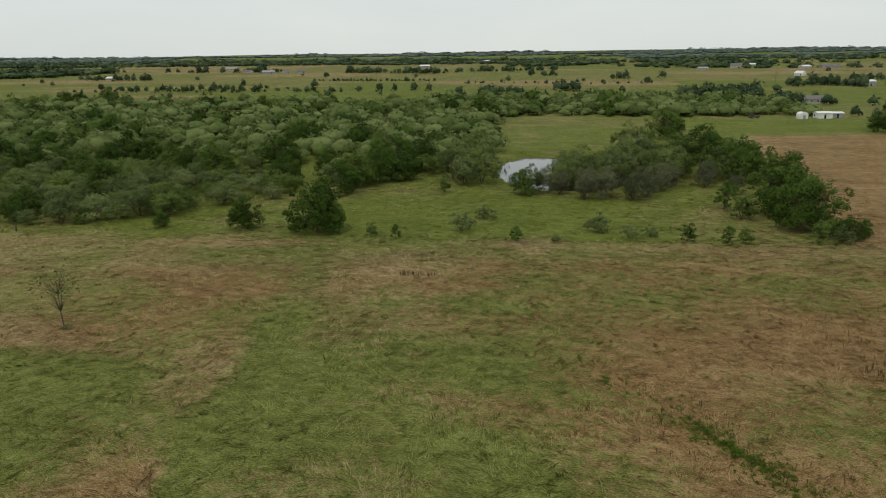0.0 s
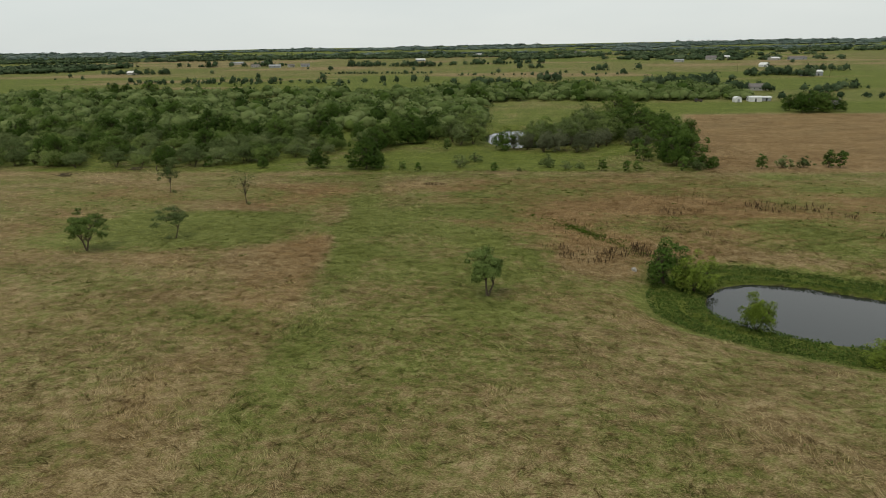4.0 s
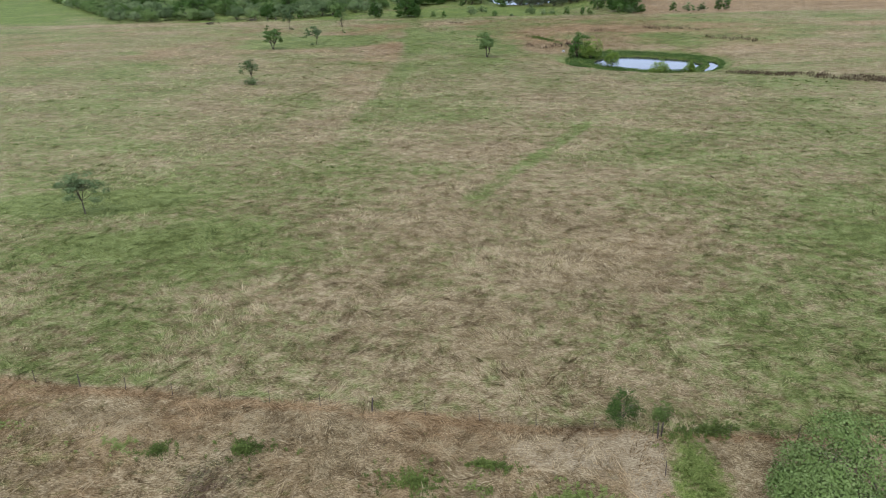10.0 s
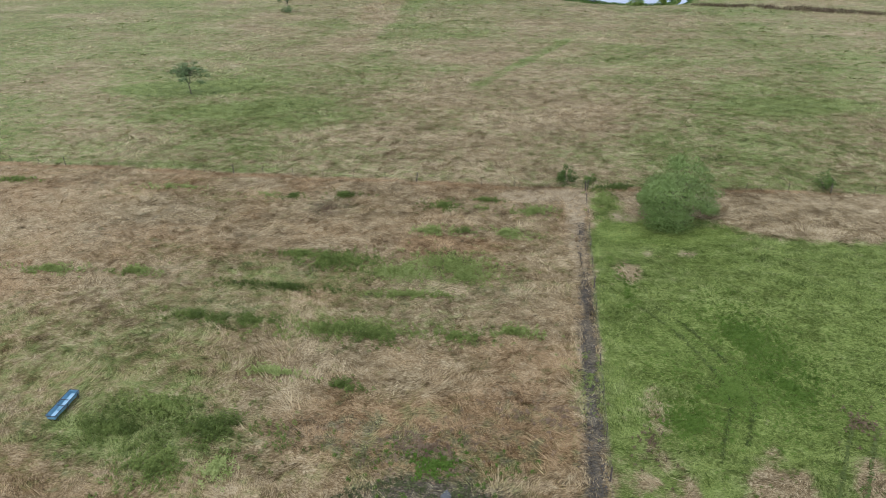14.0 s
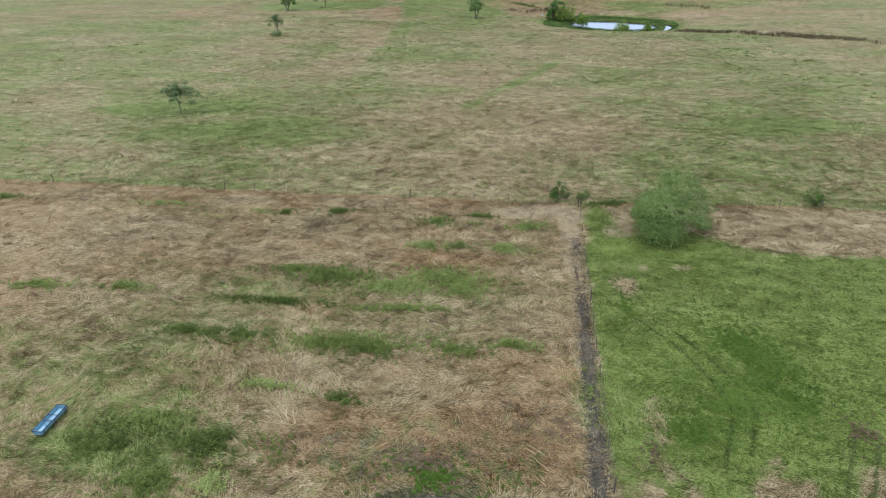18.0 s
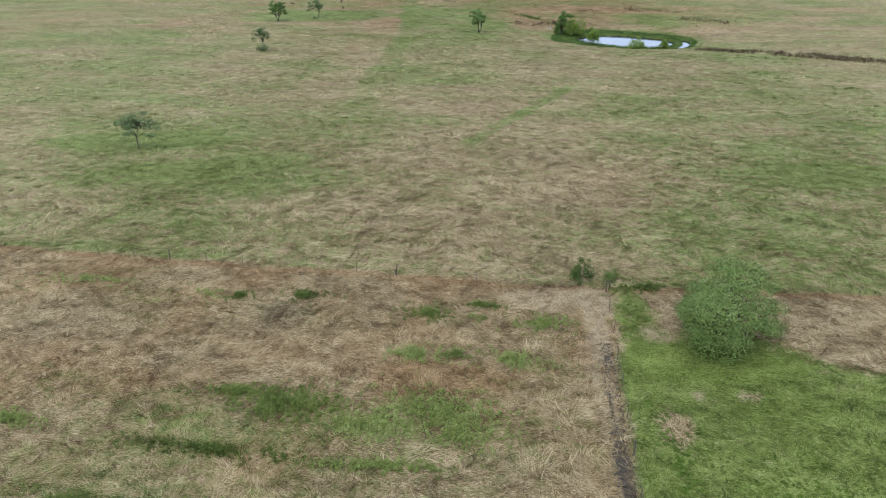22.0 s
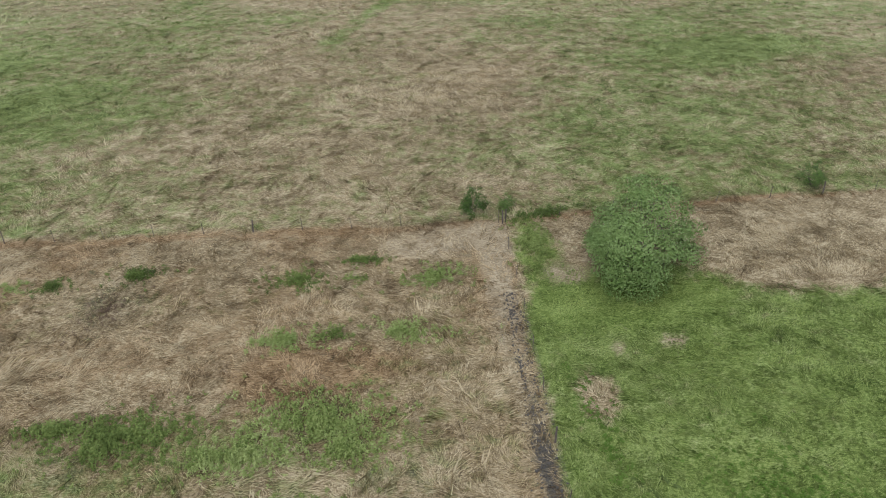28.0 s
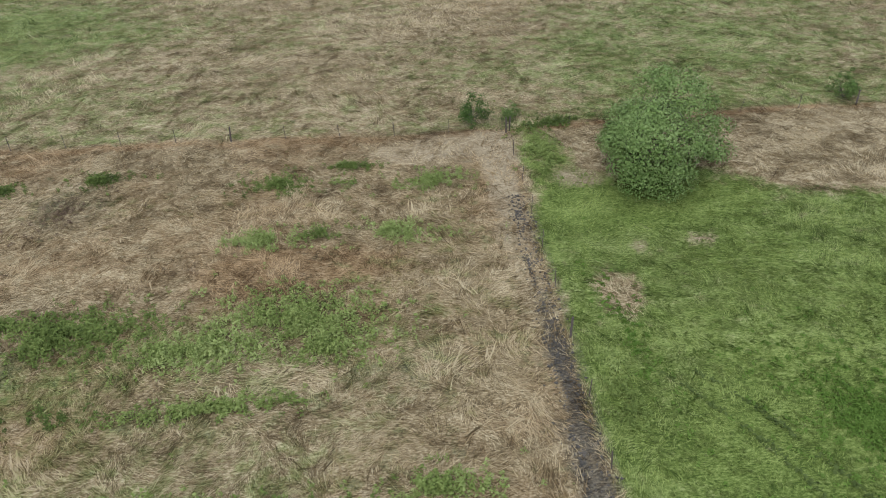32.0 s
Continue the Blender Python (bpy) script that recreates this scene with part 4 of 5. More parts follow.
hedge(-207, 770, -158, 766, 12, 0.8, 3)
for x, y, s in ((-146, 768, 1.0), (-128, 768, 1.2), (-114, 768, 0.9), (-97, 768, 1.3), (-84, 770, 0.9)):
    hedge_spots.append((x, y, s))
hedge(-239, 956, -95, 939, 34, 0.7, 2)
hedge(-60, 890, 130, 860, 20, 0.7, 5)
hedge(-420, 795, -214, 776, 44, 1.0, 14)
hedge(-560, 1012, -453, 998, 22, 1.45, 8)
for x, y, s in ((-709, 1208, 1.6), (-560, 1247, 1.5), (-540, 1240, 1.1)):
    hedge_spots.append((x, y, s))
hedge(-520, 1236, -488, 1236, 6, 1.7, 5)
hedge(-455, 1226, -372, 1234, 12, 1.7, 10)
hedge(-252, 1188, -196, 1178, 16, 1.7, 6)
hedge(-180, 1170, -100, 1142, 20, 1.6, 6)
hedge(-100, 1180, 60, 1240, 24, 1.6, 14)
hedge(-50, 700, -5, 740, 16, 1.3, 12)
hedge(28, 764, 46, 764, 6, 1.5, 6)
hedge(105, 964, 122, 964, 5, 1.3, 5)
hedge(32, 1045, 50, 1045, 5, 1.4, 5)
hedge(111, 692, 175, 690, 40, 1.35, 5)
hedge(118, 715, 180, 715, 36, 1.35, 8)
hedge(165, 640, 190, 622, 14, 1.2, 8)
hedge(272, 826, 300, 806, 14, 1.5, 8)
hedge(240, 812, 290, 856, 12, 1.4, 8)
hedge(340, 900, 380, 900, 8, 1.4, 8)
hedge(150, 548, 260, 560, 14, 0.9, 6)
hedge(210, 600, 270, 640, 16, 1.1, 10)
hedge_spots.append((128, 880, 1.2))
for k in range(40):
    y = 650 + 520 * hedge_rng.random()
    hedge_spots.append(((hedge_rng.random() * 2 - 1) * 0.62 * y - 30, y, 0.5 + 0.9 * hedge_rng.random() ** 2))
# hedge leaves carry the faint haze tint in their colour
far_trees("hedgerow_trees", hedge_spots, 7.4, 8.0, 110, 0.95, hazed_far_mat, "dark green trees and hedges between distant fields", 14, 16, 0.05, 0.8, 0.17)
for k, (x, y, s) in enumerate(((152, 468, 1.1), (157, 472, 1.1), (163, 470, 1.05), (149, 479, 0.85), (168, 482, 1.0), (159, 490, 0.85), (174, 474, 0.65))):
    plant("oak", k, x, y, s, None, "yard_tree", "dense dark tree in the farmhouse yard", group="trees in the farmhouse yard")

# woods towards the horizon, their leaf colours tinted for distance haze
wood_rng = np.random.default_rng(21)
woods = []
while len(woods) < 2700:
    y = 1200 + 2880 * wood_rng.random() ** 1.15
    x = (wood_rng.random() * 2 - 1) * (0.80 * (y + 150))
    n = layered(x * 0.6, y * 1.5, 420.0, 51)
    if (y > 1650 or x > 60 + 0.9 * (1500 - y)) and n > 0.46:
        woods.append((x, y, (0.95 + 0.5 * wood_rng.random()) * (1 + (y - 1200) / 5200)))
for k in range(160):
    woods.append((-760 + 110 * wood_rng.random() - 40 * (k % 3), 1060 + 200 * wood_rng.random(), 1.5))
while len(woods) < 3500:
    y = 1250 + 480 * wood_rng.random()
    x = (wood_rng.random() * 2 - 1) * (0.80 * (y + 150))
    if layered(x * 0.35, y * 1.6, 300.0, 55) > 0.47 and (x > 0 or y > 1600):
        woods.append((x, y, 0.95 + 0.5 * wood_rng.random()))
far_trees("far_woods", [w for w in woods if w[1] < 2000], 6.4, 9.5, 34, 1.8, hazed_far_mat, "dark woodland between distant fields", 22, 10, 0.02, 0.8, 0.2, 1.7)
# farthest crowns, with the strongest haze in their base colour
far_trees("horizon_woods", [w for w in woods if w[1] >= 2000], 4.6, 10.0, 22, 2.4, hazed_ridge_mat, "woodland on the horizon hills, paled by painted haze", 23, 8, 0.02, 0.8, 0.22, 3.4)


# ---- grass ----
def blades(name, count, xs, ys, label, seed, long=(0.4, 1.25), wide=0.026, swirl=0.8, reach=0.4, fade=2.0):
    """Swept, lying grass in locks: the blades of a lock lie one way and share a tone."""
    rng = np.random.default_rng(seed)
    each = 9
    locks = count // each
    x, y = xs[0] + (xs[1] - xs[0]) * rng.random(locks), ys[0] + (ys[1] - ys[0]) * rng.random(locks)
    far_off = np.abs(x - np.mean(xs)) / (xs[1] - xs[0])
    stay = (rng.random(locks) < 0.25 + 1.1 * layered(x, y, 2.6, 61)) & (rng.random(locks) > step(0.36, 0.5, far_off))
    stay &= rng.random(locks) > step(fade, 1.0, (y - ys[0]) / (ys[1] - ys[0])) if fade < 1 else stay
    x, y = x[stay], y[stay]
    way = 6.28 * (1.1 * layered(x, y, 14.0, 63) + swirl * (layered(x, y, 3.2, 64, 2) - 0.5)) + rng.normal(size=len(x)) * 0.3
    shade = np.clip(0.5 + 0.2 * rng.normal(size=len(x)) + 1.7 * (layered(x * 0.75, y * 1.5, 1.5, 65, 2) - 0.5), 0, 1)
    way, shade, x, y = (np.repeat(v, each) for v in (way, shade, x, y))
    n = len(x)
    along, across = rng.normal(size=n) * reach, rng.normal(size=n) * 0.13
    x, y = x + np.cos(way) * along - np.sin(way) * across, y + np.sin(way) * along + np.cos(way) * across
    g, r_, l_, sa, mu = cover(x, y)
    inner, outer, sector, west = pond_rings(x, y)
    ok = (rng.random(n) > np.clip(sa, 0, 1) * 0.7) & (rng.random(n) > np.clip(mu, 0, 1) * 0.8) & (outer > 0.99)
    x, y, l_, way, shade = x[ok], y[ok], np.clip(l_[ok], 0, 1), way[ok], shade[ok]
    n = len(x)
    turn = way + rng.normal(size=n) * 0.22
    length = (long[0] + (long[1] - long[0]) * rng.random(n) ** 1.4) * (1 - 0.62 * l_)
    rise = length * (0.05 + 0.14 * rng.random(n) + 0.1 * shade + 0.25 * (rng.random(n) > 0.88) + 0.12 * l_)
    dx, dy = np.cos(turn) * length, np.sin(turn) * length
    w = wide * (0.6 + 0.9 * rng.random(n))
    z = height(x, y) - 0.02
    px, py = -np.sin(turn) * w, np.cos(turn) * w
    verts = np.stack([np.stack([x - px, y - py, z], 1), np.stack([x + px, y + py, z + 0.012], 1), np.stack([x + dx, y + dy, z + rise], 1)], 1).reshape(-1, 3)
    me = quick_mesh(name, verts, np.arange(n * 3).reshape(-1, 3), blade_mat)
    set_cover(me, x, y, 3)
    me.attributes.new("tone", "FLOAT", "POINT").data.foreach_set("value", np.repeat(shade, 3).astype(np.float32))
    return tagged(new(name, me), label, "grass", kind="stuff")


blades("pasture_grass", 960000, (-90, 66), (-2, 288), "swept tan and green pasture grass", 31, (0.35, 0.9), 0.024)
blades("paddock_grass", 820000, (-62, 38), (-64, 1), "flattened hay and green grass round the paddock", 32, (0.3, 0.8), 0.016, 1.3, 0.28)
blades("near_pasture_grass", 460000, (-74, 62), (0, 66), "swept tan and green grass along the fence", 35, (0.3, 0.8), 0.018, 1.0, 0.4, 0.35)
blades("outer_grass", 220000, (-190, 150), (-60, 288), "tan and green grass in the outer pasture", 33, (0.6, 1.4), 0.045)
blades("meadow_grass", 170000, (-170, 80), (283, 420), "longer green grass in the meadow by the thicket", 34, (0.7, 1.4), 0.07)


def tufts(name, count, xs, ys, tall, mat, label, seed, where):
    """Single upright tufts of coarse weeds scattered through the grass."""
    rng = np.random.default_rng(seed)
    x, y = xs[0] + (xs[1] - xs[0]) * rng.random(count), ys[0] + (ys[1] - ys[0]) * rng.random(count)
    ok = where(x, y, rng)
    x, y = x[ok], y[ok]
    big, each = tall * (0.45 + 0.9 * rng.random(len(x)) ** 1.5), 18
    x, y, big = np.repeat(x, each), np.repeat(y, each), np.repeat(big, each)
    n = len(x)
    a, r = rng.random(n) * 6.283, np.sqrt(rng.random(n)) * big * 1.4
    fx, fy = x + np.cos(a) * r * 0.7, y + np.sin(a) * r * 0.7
    z = height(fx, fy) - 0.02
    tip = np.stack([fx + np.cos(a) * r * 0.6, fy + np.sin(a) * r * 0.6, z + big * (0.25 + 0.4 * rng.random(n))], 1)
    b = rng.random(n) * 6.283
    wx, wy = np.cos(b) * big * 0.16, np.sin(b) * big * 0.16
    low = np.stack([fx, fy, z], 1)
    mid = low * 0.45 + tip * 0.55
    side = np.stack([wx, wy, np.zeros(n)], 1)
    verts = np.stack([low, mid + side, tip, mid - side], 1).reshape(-1, 3)
    out = np.stack([np.cos(a) * 0.5, np.sin(a) * 0.5, np.full(n, 0.8)], 1)
    return tagged(new(name, quick_mesh(name, verts, np.arange(n * 4).reshape(-1, 4), mat, False, np.repeat(out, 4, 0))), label, "weeds", kind="stuff")


def in_pasture(x, y, rng):
    inner, outer, sector, west = pond_rings(x, y)
    return (y > fence_north_y(x) + 0.5) & (outer > 1.1) & (rng.random(len(x)) < (1.8 * layered(x, y, 12.0, 95) - 0.6) * (0.25 + 0.75 * step(20, 80, y)))


def in_greens(x, y, rng):
    return in_pasture(x, y, rng) & (cover(x, y)[0] > 0.5)


tufts("weed_tufts", 3000, (-125, 80), (0, 290), 0.36, dark_tuft_mat, "dark green weed tufts dotted through the pasture", 441, in_pasture)
tufts("weed_tufts", 7000, (-125, 80), (0, 290), 0.42, weed_mat, "fresh green coarse grass tufts in the pasture", 442, in_greens)


def weeds(name, cx, cy, rx, ry, turn, count, leaf, tall, mat, label, seed, category="weeds", even=False):
    """A patch of leafy weeds: separate plants, thick in the middle and straggling at the edge."""
    rng = np.random.default_rng(seed)
    plants = max(12, count // 16)
    if even:
        a, r = rng.random(plants) * 6.283, np.sqrt(rng.random(plants))
    else:
        a, r = rng.random(plants) * 6.283, np.abs(rng.normal(size=plants)) * 0.62
    u, v = np.cos(a) * r * rx, np.sin(a) * r * ry
    c, s = math.cos(turn), math.sin(turn)
    x, y = cx + u * c - v * s, cy + u * s + v * c
    ok = layered(x, y, 1.5, seed + 3) > 0.34 + 0.12 * rng.random(plants)
    grown = np.repeat((tall * (0.35 + 0.9 * rng.random(plants)) * (1 - 0.3 * np.minimum(r, 1)))[ok], 16)
    x, y = np.repeat(x[ok], 16), np.repeat(y[ok], 16)
    n = len(x)
    out, way = rng.random(n), rng.random(n) * 6.283
    spread = leaf * 2.4
    x, y = x + np.cos(way) * out * spread, y + np.sin(way) * out * spread
    p = np.stack([x, y, height(x, y) + grown * (0.15 + 0.85 * rng.random(n)) * (1 - 0.45 * out)], 1)
    nrm = np.stack([np.cos(way) * out * 0.7, np.sin(way) * out * 0.7, np.full(n, 0.8)], 1) + rng.normal(size=(n, 3)) * 0.35
    nrm /= np.linalg.norm(nrm, axis=1)[:, None]
    t = np.cross(nrm, rng.normal(size=(n, 3)))
    t /= np.linalg.norm(t, axis=1)[:, None]
    b = np.cross(nrm, t)
    k = leaf * (0.4 + 0.8 * rng.random(n))[:, None]
    verts = np.stack([p - b * k, p + t * k * 0.5, p + b * k, p - t * k * 0.5], 1).reshape(-1, 3)
    out = np.repeat(nrm * 0.5 + (0, 0, 0.5), 4, 0)
    ob = new(name, quick_mesh(name, verts, np.arange(n * 4).reshape(-1, 4), mat, False, out))
    return tagged(ob, label, category, kind="stuff")


for k, (x, y, rx, ry, turn) in enumerate((
    (-17.8, -12.9, 2.2, 0.7, 0.1), (-14.4, -12.4, 1.1, 0.45, 0.0), (-9.8, -13.2, 2.3, 0.75, -0.1),
    (-27.0, -20.2, 2.9, 1.1, 0.1), (-15.4, -20.8, 4.2, 1.7, -0.15), (-20.0, -22.3, 2.2, 0.9, 0.0),
    (-38.5, -30.8, 3.0, 0.5, -0.1), (-33.2, -31.4, 2.8, 0.8, 0.0), (-24.5, -32.2, 5.2, 0.9, 0.05), (-21.0, -33.0, 2.0, 0.8, 0.0),
    (-14.0, -32.8, 2.4, 0.6, 0.0), (-9.2, -31.9, 2.2, 0.6, 0.1), (-28.4, -38.5, 2.1, 0.5, -0.15), (-22.2, -39.8, 1.2, 0.5, 0.0),
    (-48.0, -23.3, 2.4, 0.6, 0.0), (-57.0, -23.2, 2.6, 0.6, 0.0), (-30.5, -45.2, 3.6, 1.3, -0.05), (-33.5, -48.8, 2.2, 1.5, 0.2), (-29.3, -48.7, 1.0, 0.8, 0.0),
    (-27.4, -20.0, 3.4, 1.0, 0.0), (-21.2, -22.2, 3.0, 0.8, 0.0), (-35.5, -43.0, 3.0, 0.8, -0.1), (-13.8, -22.6, 1.6, 0.8, 0.0), (-31.5, -18.9, 2.6, 0.5, 0.0))):
    weeds("weed_patch", x, y, rx * 1.4, ry * 1.8, turn, int(2500 * rx * ry) + 1000, 0.085, 0.75, patch_mat, "low patch of leafy green weeds in flattened hay", 300 + k)
for k, (x, y, rx, ry, turn) in enumerate((
    (-38.0, -45.3, 3.4, 1.2, 0.1), (-17.0, -6.0, 2.1, 0.9, -0.2), (-11.8, -6.4, 1.0, 0.8, 0.0), (-6.4, -7.2, 2.1, 1.0, 0.0), (-12.0, -4.2, 1.6, 0.35, 0.0),
    (-40.8, -3.2, 1.6, 0.6, 0.0), (-36.6, -3.8, 1.1, 0.5, 0.0), (-30.2, -3.5, 2.1, 0.7, 0.0), (-54.5, -1.5, 3.5, 0.5, -0.05), (-77.0, 0.2, 2.5, 0.6, 0.0),
    (-31.0, -25.4, 5.5, 0.45, -0.08), (-19.0, -26.2, 5.0, 0.4, 0.0), (2.2, -4.5, 1.2, 3.2, 0.0), (4.0, 0.3, 3.2, 0.6, 0.05), (2.8, -39.5, 1.3, 1.0, 0.0), (0.2, -28.5, 0.8, 1.2, 0.0))):
    weeds("weed_patch", x, y, rx * 1.35, ry * 1.7, turn, int(2000 * rx * ry) + 900, 0.085, 0.62, patch_mat, "scattered leafy green weeds in dry grass", 340 + k)


for k, (x, y, rx, ry, turn, n) in enumerate(((10.8, -31.5, 3.2, 5.0, 0.2, 20000), (7.5, -38.5, 5.0, 4.0, 0.4, 26000), (12.0, -37.5, 3.4, 4.0, 0.0, 16000), (3.6, -42.0, 2.6, 3.0, 0.3, 8000), (1.9, -24.0, 1.0, 7.0, 0.06, 2600), (14.5, -55.0, 3.0, 6.0, 0.3, 6000))):
    weeds("clover_patch", x, y, rx * 1.15, ry * 1.15, turn, n, 0.075, 0.26, clover_mat, "darker taller patch of clover in the green field", 400 + k, "clover")
weeds("clover_field", 17.5, -33.0, 17.5, 21.0, 0.0, 70000, 0.06, 0.16, pale_clover_mat, "low yellow-green clover over the fenced field", 410, "clover", True)


def wheel_track(line, y0, y1, gauge, thick, label, seed):
    """Two pressed lines of dark bent clover where wheels went."""
    rng = np.random.default_rng(seed)
    n = int((y1 - y0) * thick)
    y = y0 + (y1 - y0) * rng.random(n)
    x = line(y) + gauge * (np.arange(n) % 2) + rng.normal(size=n) * 0.1
    ok = layered(x, y, 1.6, seed) > 0.3
    x, y = x[ok], y[ok]
    n = len(x)
    p = np.stack([x, y, height(x, y) + 0.02 + 0.14 * rng.random(n)], 1)
    nrm = rng.normal(size=(n, 3)) * 0.4 + (0, 0, 0.8)
    nrm /= np.linalg.norm(nrm, axis=1)[:, None]
    t = np.cross(nrm, rng.normal(size=(n, 3)))
    t /= np.linalg.norm(t, axis=1)[:, None]
    b, k = np.cross(nrm, t), 0.09 * (0.5 + rng.random(n))[:, None]
    verts = np.stack([p - b * k, p + t * k * 0.6, p + b * k, p - t * k * 0.6], 1).reshape(-1, 3)
    tagged(new("wheel_track", quick_mesh("wheel_track", verts, np.arange(n * 4).reshape(-1, 4), track_mat, False, np.repeat(nrm * 0.5 + (0, 0, 0.5), 4, 0))), label, "track", kind="stuff")


wheel_track(lambda y: np.where(y > -40, 8.8 - 0.028 * (y + 40) ** 2, 8.8 + 0.4 * (y + 40)) - 1.6, -46, -27, 1.6, 55, "curved wheel track pressed into green clover", 431)
wheel_track(lambda y: 11.6 + 0.55 * (y + 48), -58, -42, 1.7, 80, "straight wheel track through clover and straw", 432)
weeds("dark_weeds", 2.5, 214.0, 19.0, 2.6, -0.93, 6000, 0.12, 0.55, clover_mat, "dark green weed line across brown pasture", 420)
weeds("dead_weeds", -15.0, -46.0, 6.5, 2.6, 0.0, 7000, 0.07, 0.42, stalk_mat, "red-brown dead weeds round trampled ground", 421)
weeds("dead_weeds", -6.5, -42.0, 3.5, 2.2, 0.0, 3500, 0.07, 0.35, stalk_mat, "dead brown weeds near the muddy path", 422)
weeds("dead_weeds", 15.6, -41.5, 1.6, 3.0, 0.2, 1300, 0.07, 0.6, stalk_mat, "dead dark weeds in the green field", 423)
weeds("dead_weeds", 0.6, -44.0, 1.2, 3.5, 0.0, 900, 0.07, 0.4, stalk_mat, "dead dark weeds beside the fence", 424)
weeds("weed_patch", -14.5, -47.5, 5.0, 2.4, 0.0, 6000, 0.085, 0.4, clover_mat, "dark green weeds on trampled ground", 425)
weeds("weed_patch", -15.0, -55.0, 8.0, 6.5, 0.0, 34000, 0.07, 0.34, bog_mat, "dark olive weeds over shallow puddles", 426, "weeds", True)
weeds("weed_patch", -3.0, -37.5, 1.6, 5.0, 0.06, 2600, 0.07, 0.3, weed_mat, "green weeds along the muddy path", 428)
weeds("dead_weeds", -31.5, -7.5, 2.6, 4.2, -0.5, 2000, 0.06, 0.3, stalk_mat, "dead dark weeds in the dry paddock", 427)


def bank_plants():
    rng = np.random.default_rng(88)
    n = 90000
    x, y = POND[0] + (rng.random(n) * 2 - 1) * 26, POND[1] + (rng.random(n) * 2 - 1) * 26
    inner, outer, sector, west = pond_rings(x, y)
    z = height(x, y)
    ok = (inner > 1.0) & (outer < 1.06) & (z > WATER_LEVEL + 0.02) & (layered(x, y, 1.8, 91) > 0.3)
    x, y, z = x[ok], y[ok], z[ok]
    n = len(x)
    p = np.stack([x, y, z + 0.45 * rng.random(n) * (0.3 + layered(x, y, 1.5, 92))], 1)
    nrm = rng.normal(size=(n, 3)) * 0.5 + (0, 0, 0.7)
    nrm /= np.linalg.norm(nrm, axis=1)[:, None]
    t = np.cross(nrm, rng.normal(size=(n, 3)))
    t /= np.linalg.norm(t, axis=1)[:, None]
    b, k = np.cross(nrm, t), 0.13 * (0.5 + rng.random(n))[:, None]
    verts = np.stack([p - b * k, p + t * k * 0.6, p + b * k, p - t * k * 0.6], 1).reshape(-1, 3)
    tagged(new("bank_plants", quick_mesh("bank_plants", verts, np.arange(n * 4).reshape(-1, 4), bank_mat, False, np.repeat(nrm * 0.5 + (0, 0, 0.5), 4, 0))), "thick low green plants on the pond bank", "plants", kind="stuff")


bank_plants()


def stalks(cx, cy, rx, ry, turn, count, tall, seed, gaps=0.42):
    """Dead brown dock stalks standing in the grass."""
    rng = np.random.default_rng(seed)
    a, r = rng.random(count) * 6.283, np.sqrt(rng.random(count))
    u, v = np.cos(a) * r * rx, np.sin(a) * r * ry
    c, s = math.cos(turn), math.sin(turn)
    x, y = cx + u * c - v * s, cy + u * s + v * c
    ok = layered(x, y, 3.0, seed + 7) > gaps + 0.2 * rng.random(count)
    x, y, count = x[ok], y[ok], int(ok.sum())
    z, h = height(x, y) - 0.05, tall * (0.5 + 0.7 * rng.random(count))
    lx, ly = rng.normal(size=count) * 0.12 * h, rng.normal(size=count) * 0.12 * h
    b = rng.random(count) * 3.14
    wx, wy = np.cos(b) * 0.055, np.sin(b) * 0.055
    verts = np.stack([np.stack([x - wx * 0.3, y - wy * 0.3, z], 1), np.stack([x + wx * 0.3, y + wy * 0.3, z], 1),
                      np.stack([x + lx + wx, y + ly + wy, z + h * 0.8], 1), np.stack([x + lx * 1.2, y + ly * 1.2, z + h], 1), np.stack([x + lx - wx, y + ly - wy, z + h * 0.7], 1)], 1).reshape(-1, 3)
    tagged(new("dead_stalks", quick_mesh("dead_stalks", verts, np.arange(count * 5).reshape(-1, 5), dock_mat, False, np.tile((0.0, 0.0, 1.0), (count * 5, 1)))), "stand of dead red-brown weed stalks", "weeds", kind="stuff")


for k, (x, y, rx, ry, turn, n, tall, gaps) in enumerate((
    (1.0, 197.0, 5, 3, 0.0, 170, 1.0, 0.4), (8.5, 200.5, 4.5, 2, 0.0, 170, 1.0, 0.35), (-4.0, 201.5, 3, 1.5, 0.0, 70, 0.9, 0.4), (13.0, 203.0, 4, 2.5, -0.5, 160, 1.0, 0.35),
    (25.0, 231.0, 4, 3, 0.0, 120, 0.9, 0.42), (24.0, 215.0, 6, 3.5, 0.0, 180, 0.9, 0.42), (-33.0, 262.0, 5, 1.2, 0.0, 110, 0.8, 0.4), (-11.0, 250.0, 4, 2.5, 0.0, 100, 0.8, 0.42),
    (3.0, 214.0, 9, 10, 0.0, 150, 0.8, 0.42), (34.0, 240.0, 15, 10, 0.0, 240, 0.9, 0.42), (52.0, 232.0, 12, 7, -0.5, 380, 1.0, 0.42), (66.0, 206.0, 10, 4, -0.9, 380, 1.0, 0.4),
    (72.0, 134.0, 28, 3.2, -0.53, 4200, 0.9, 0.3), (104.0, 113.0, 12, 3.4, -0.5, 1300, 0.9, 0.3))):
    stalks(x, y, rx, ry, turn, int(n * (1.3 if k < 12 else 0.8)), tall, 500 + k, gaps)


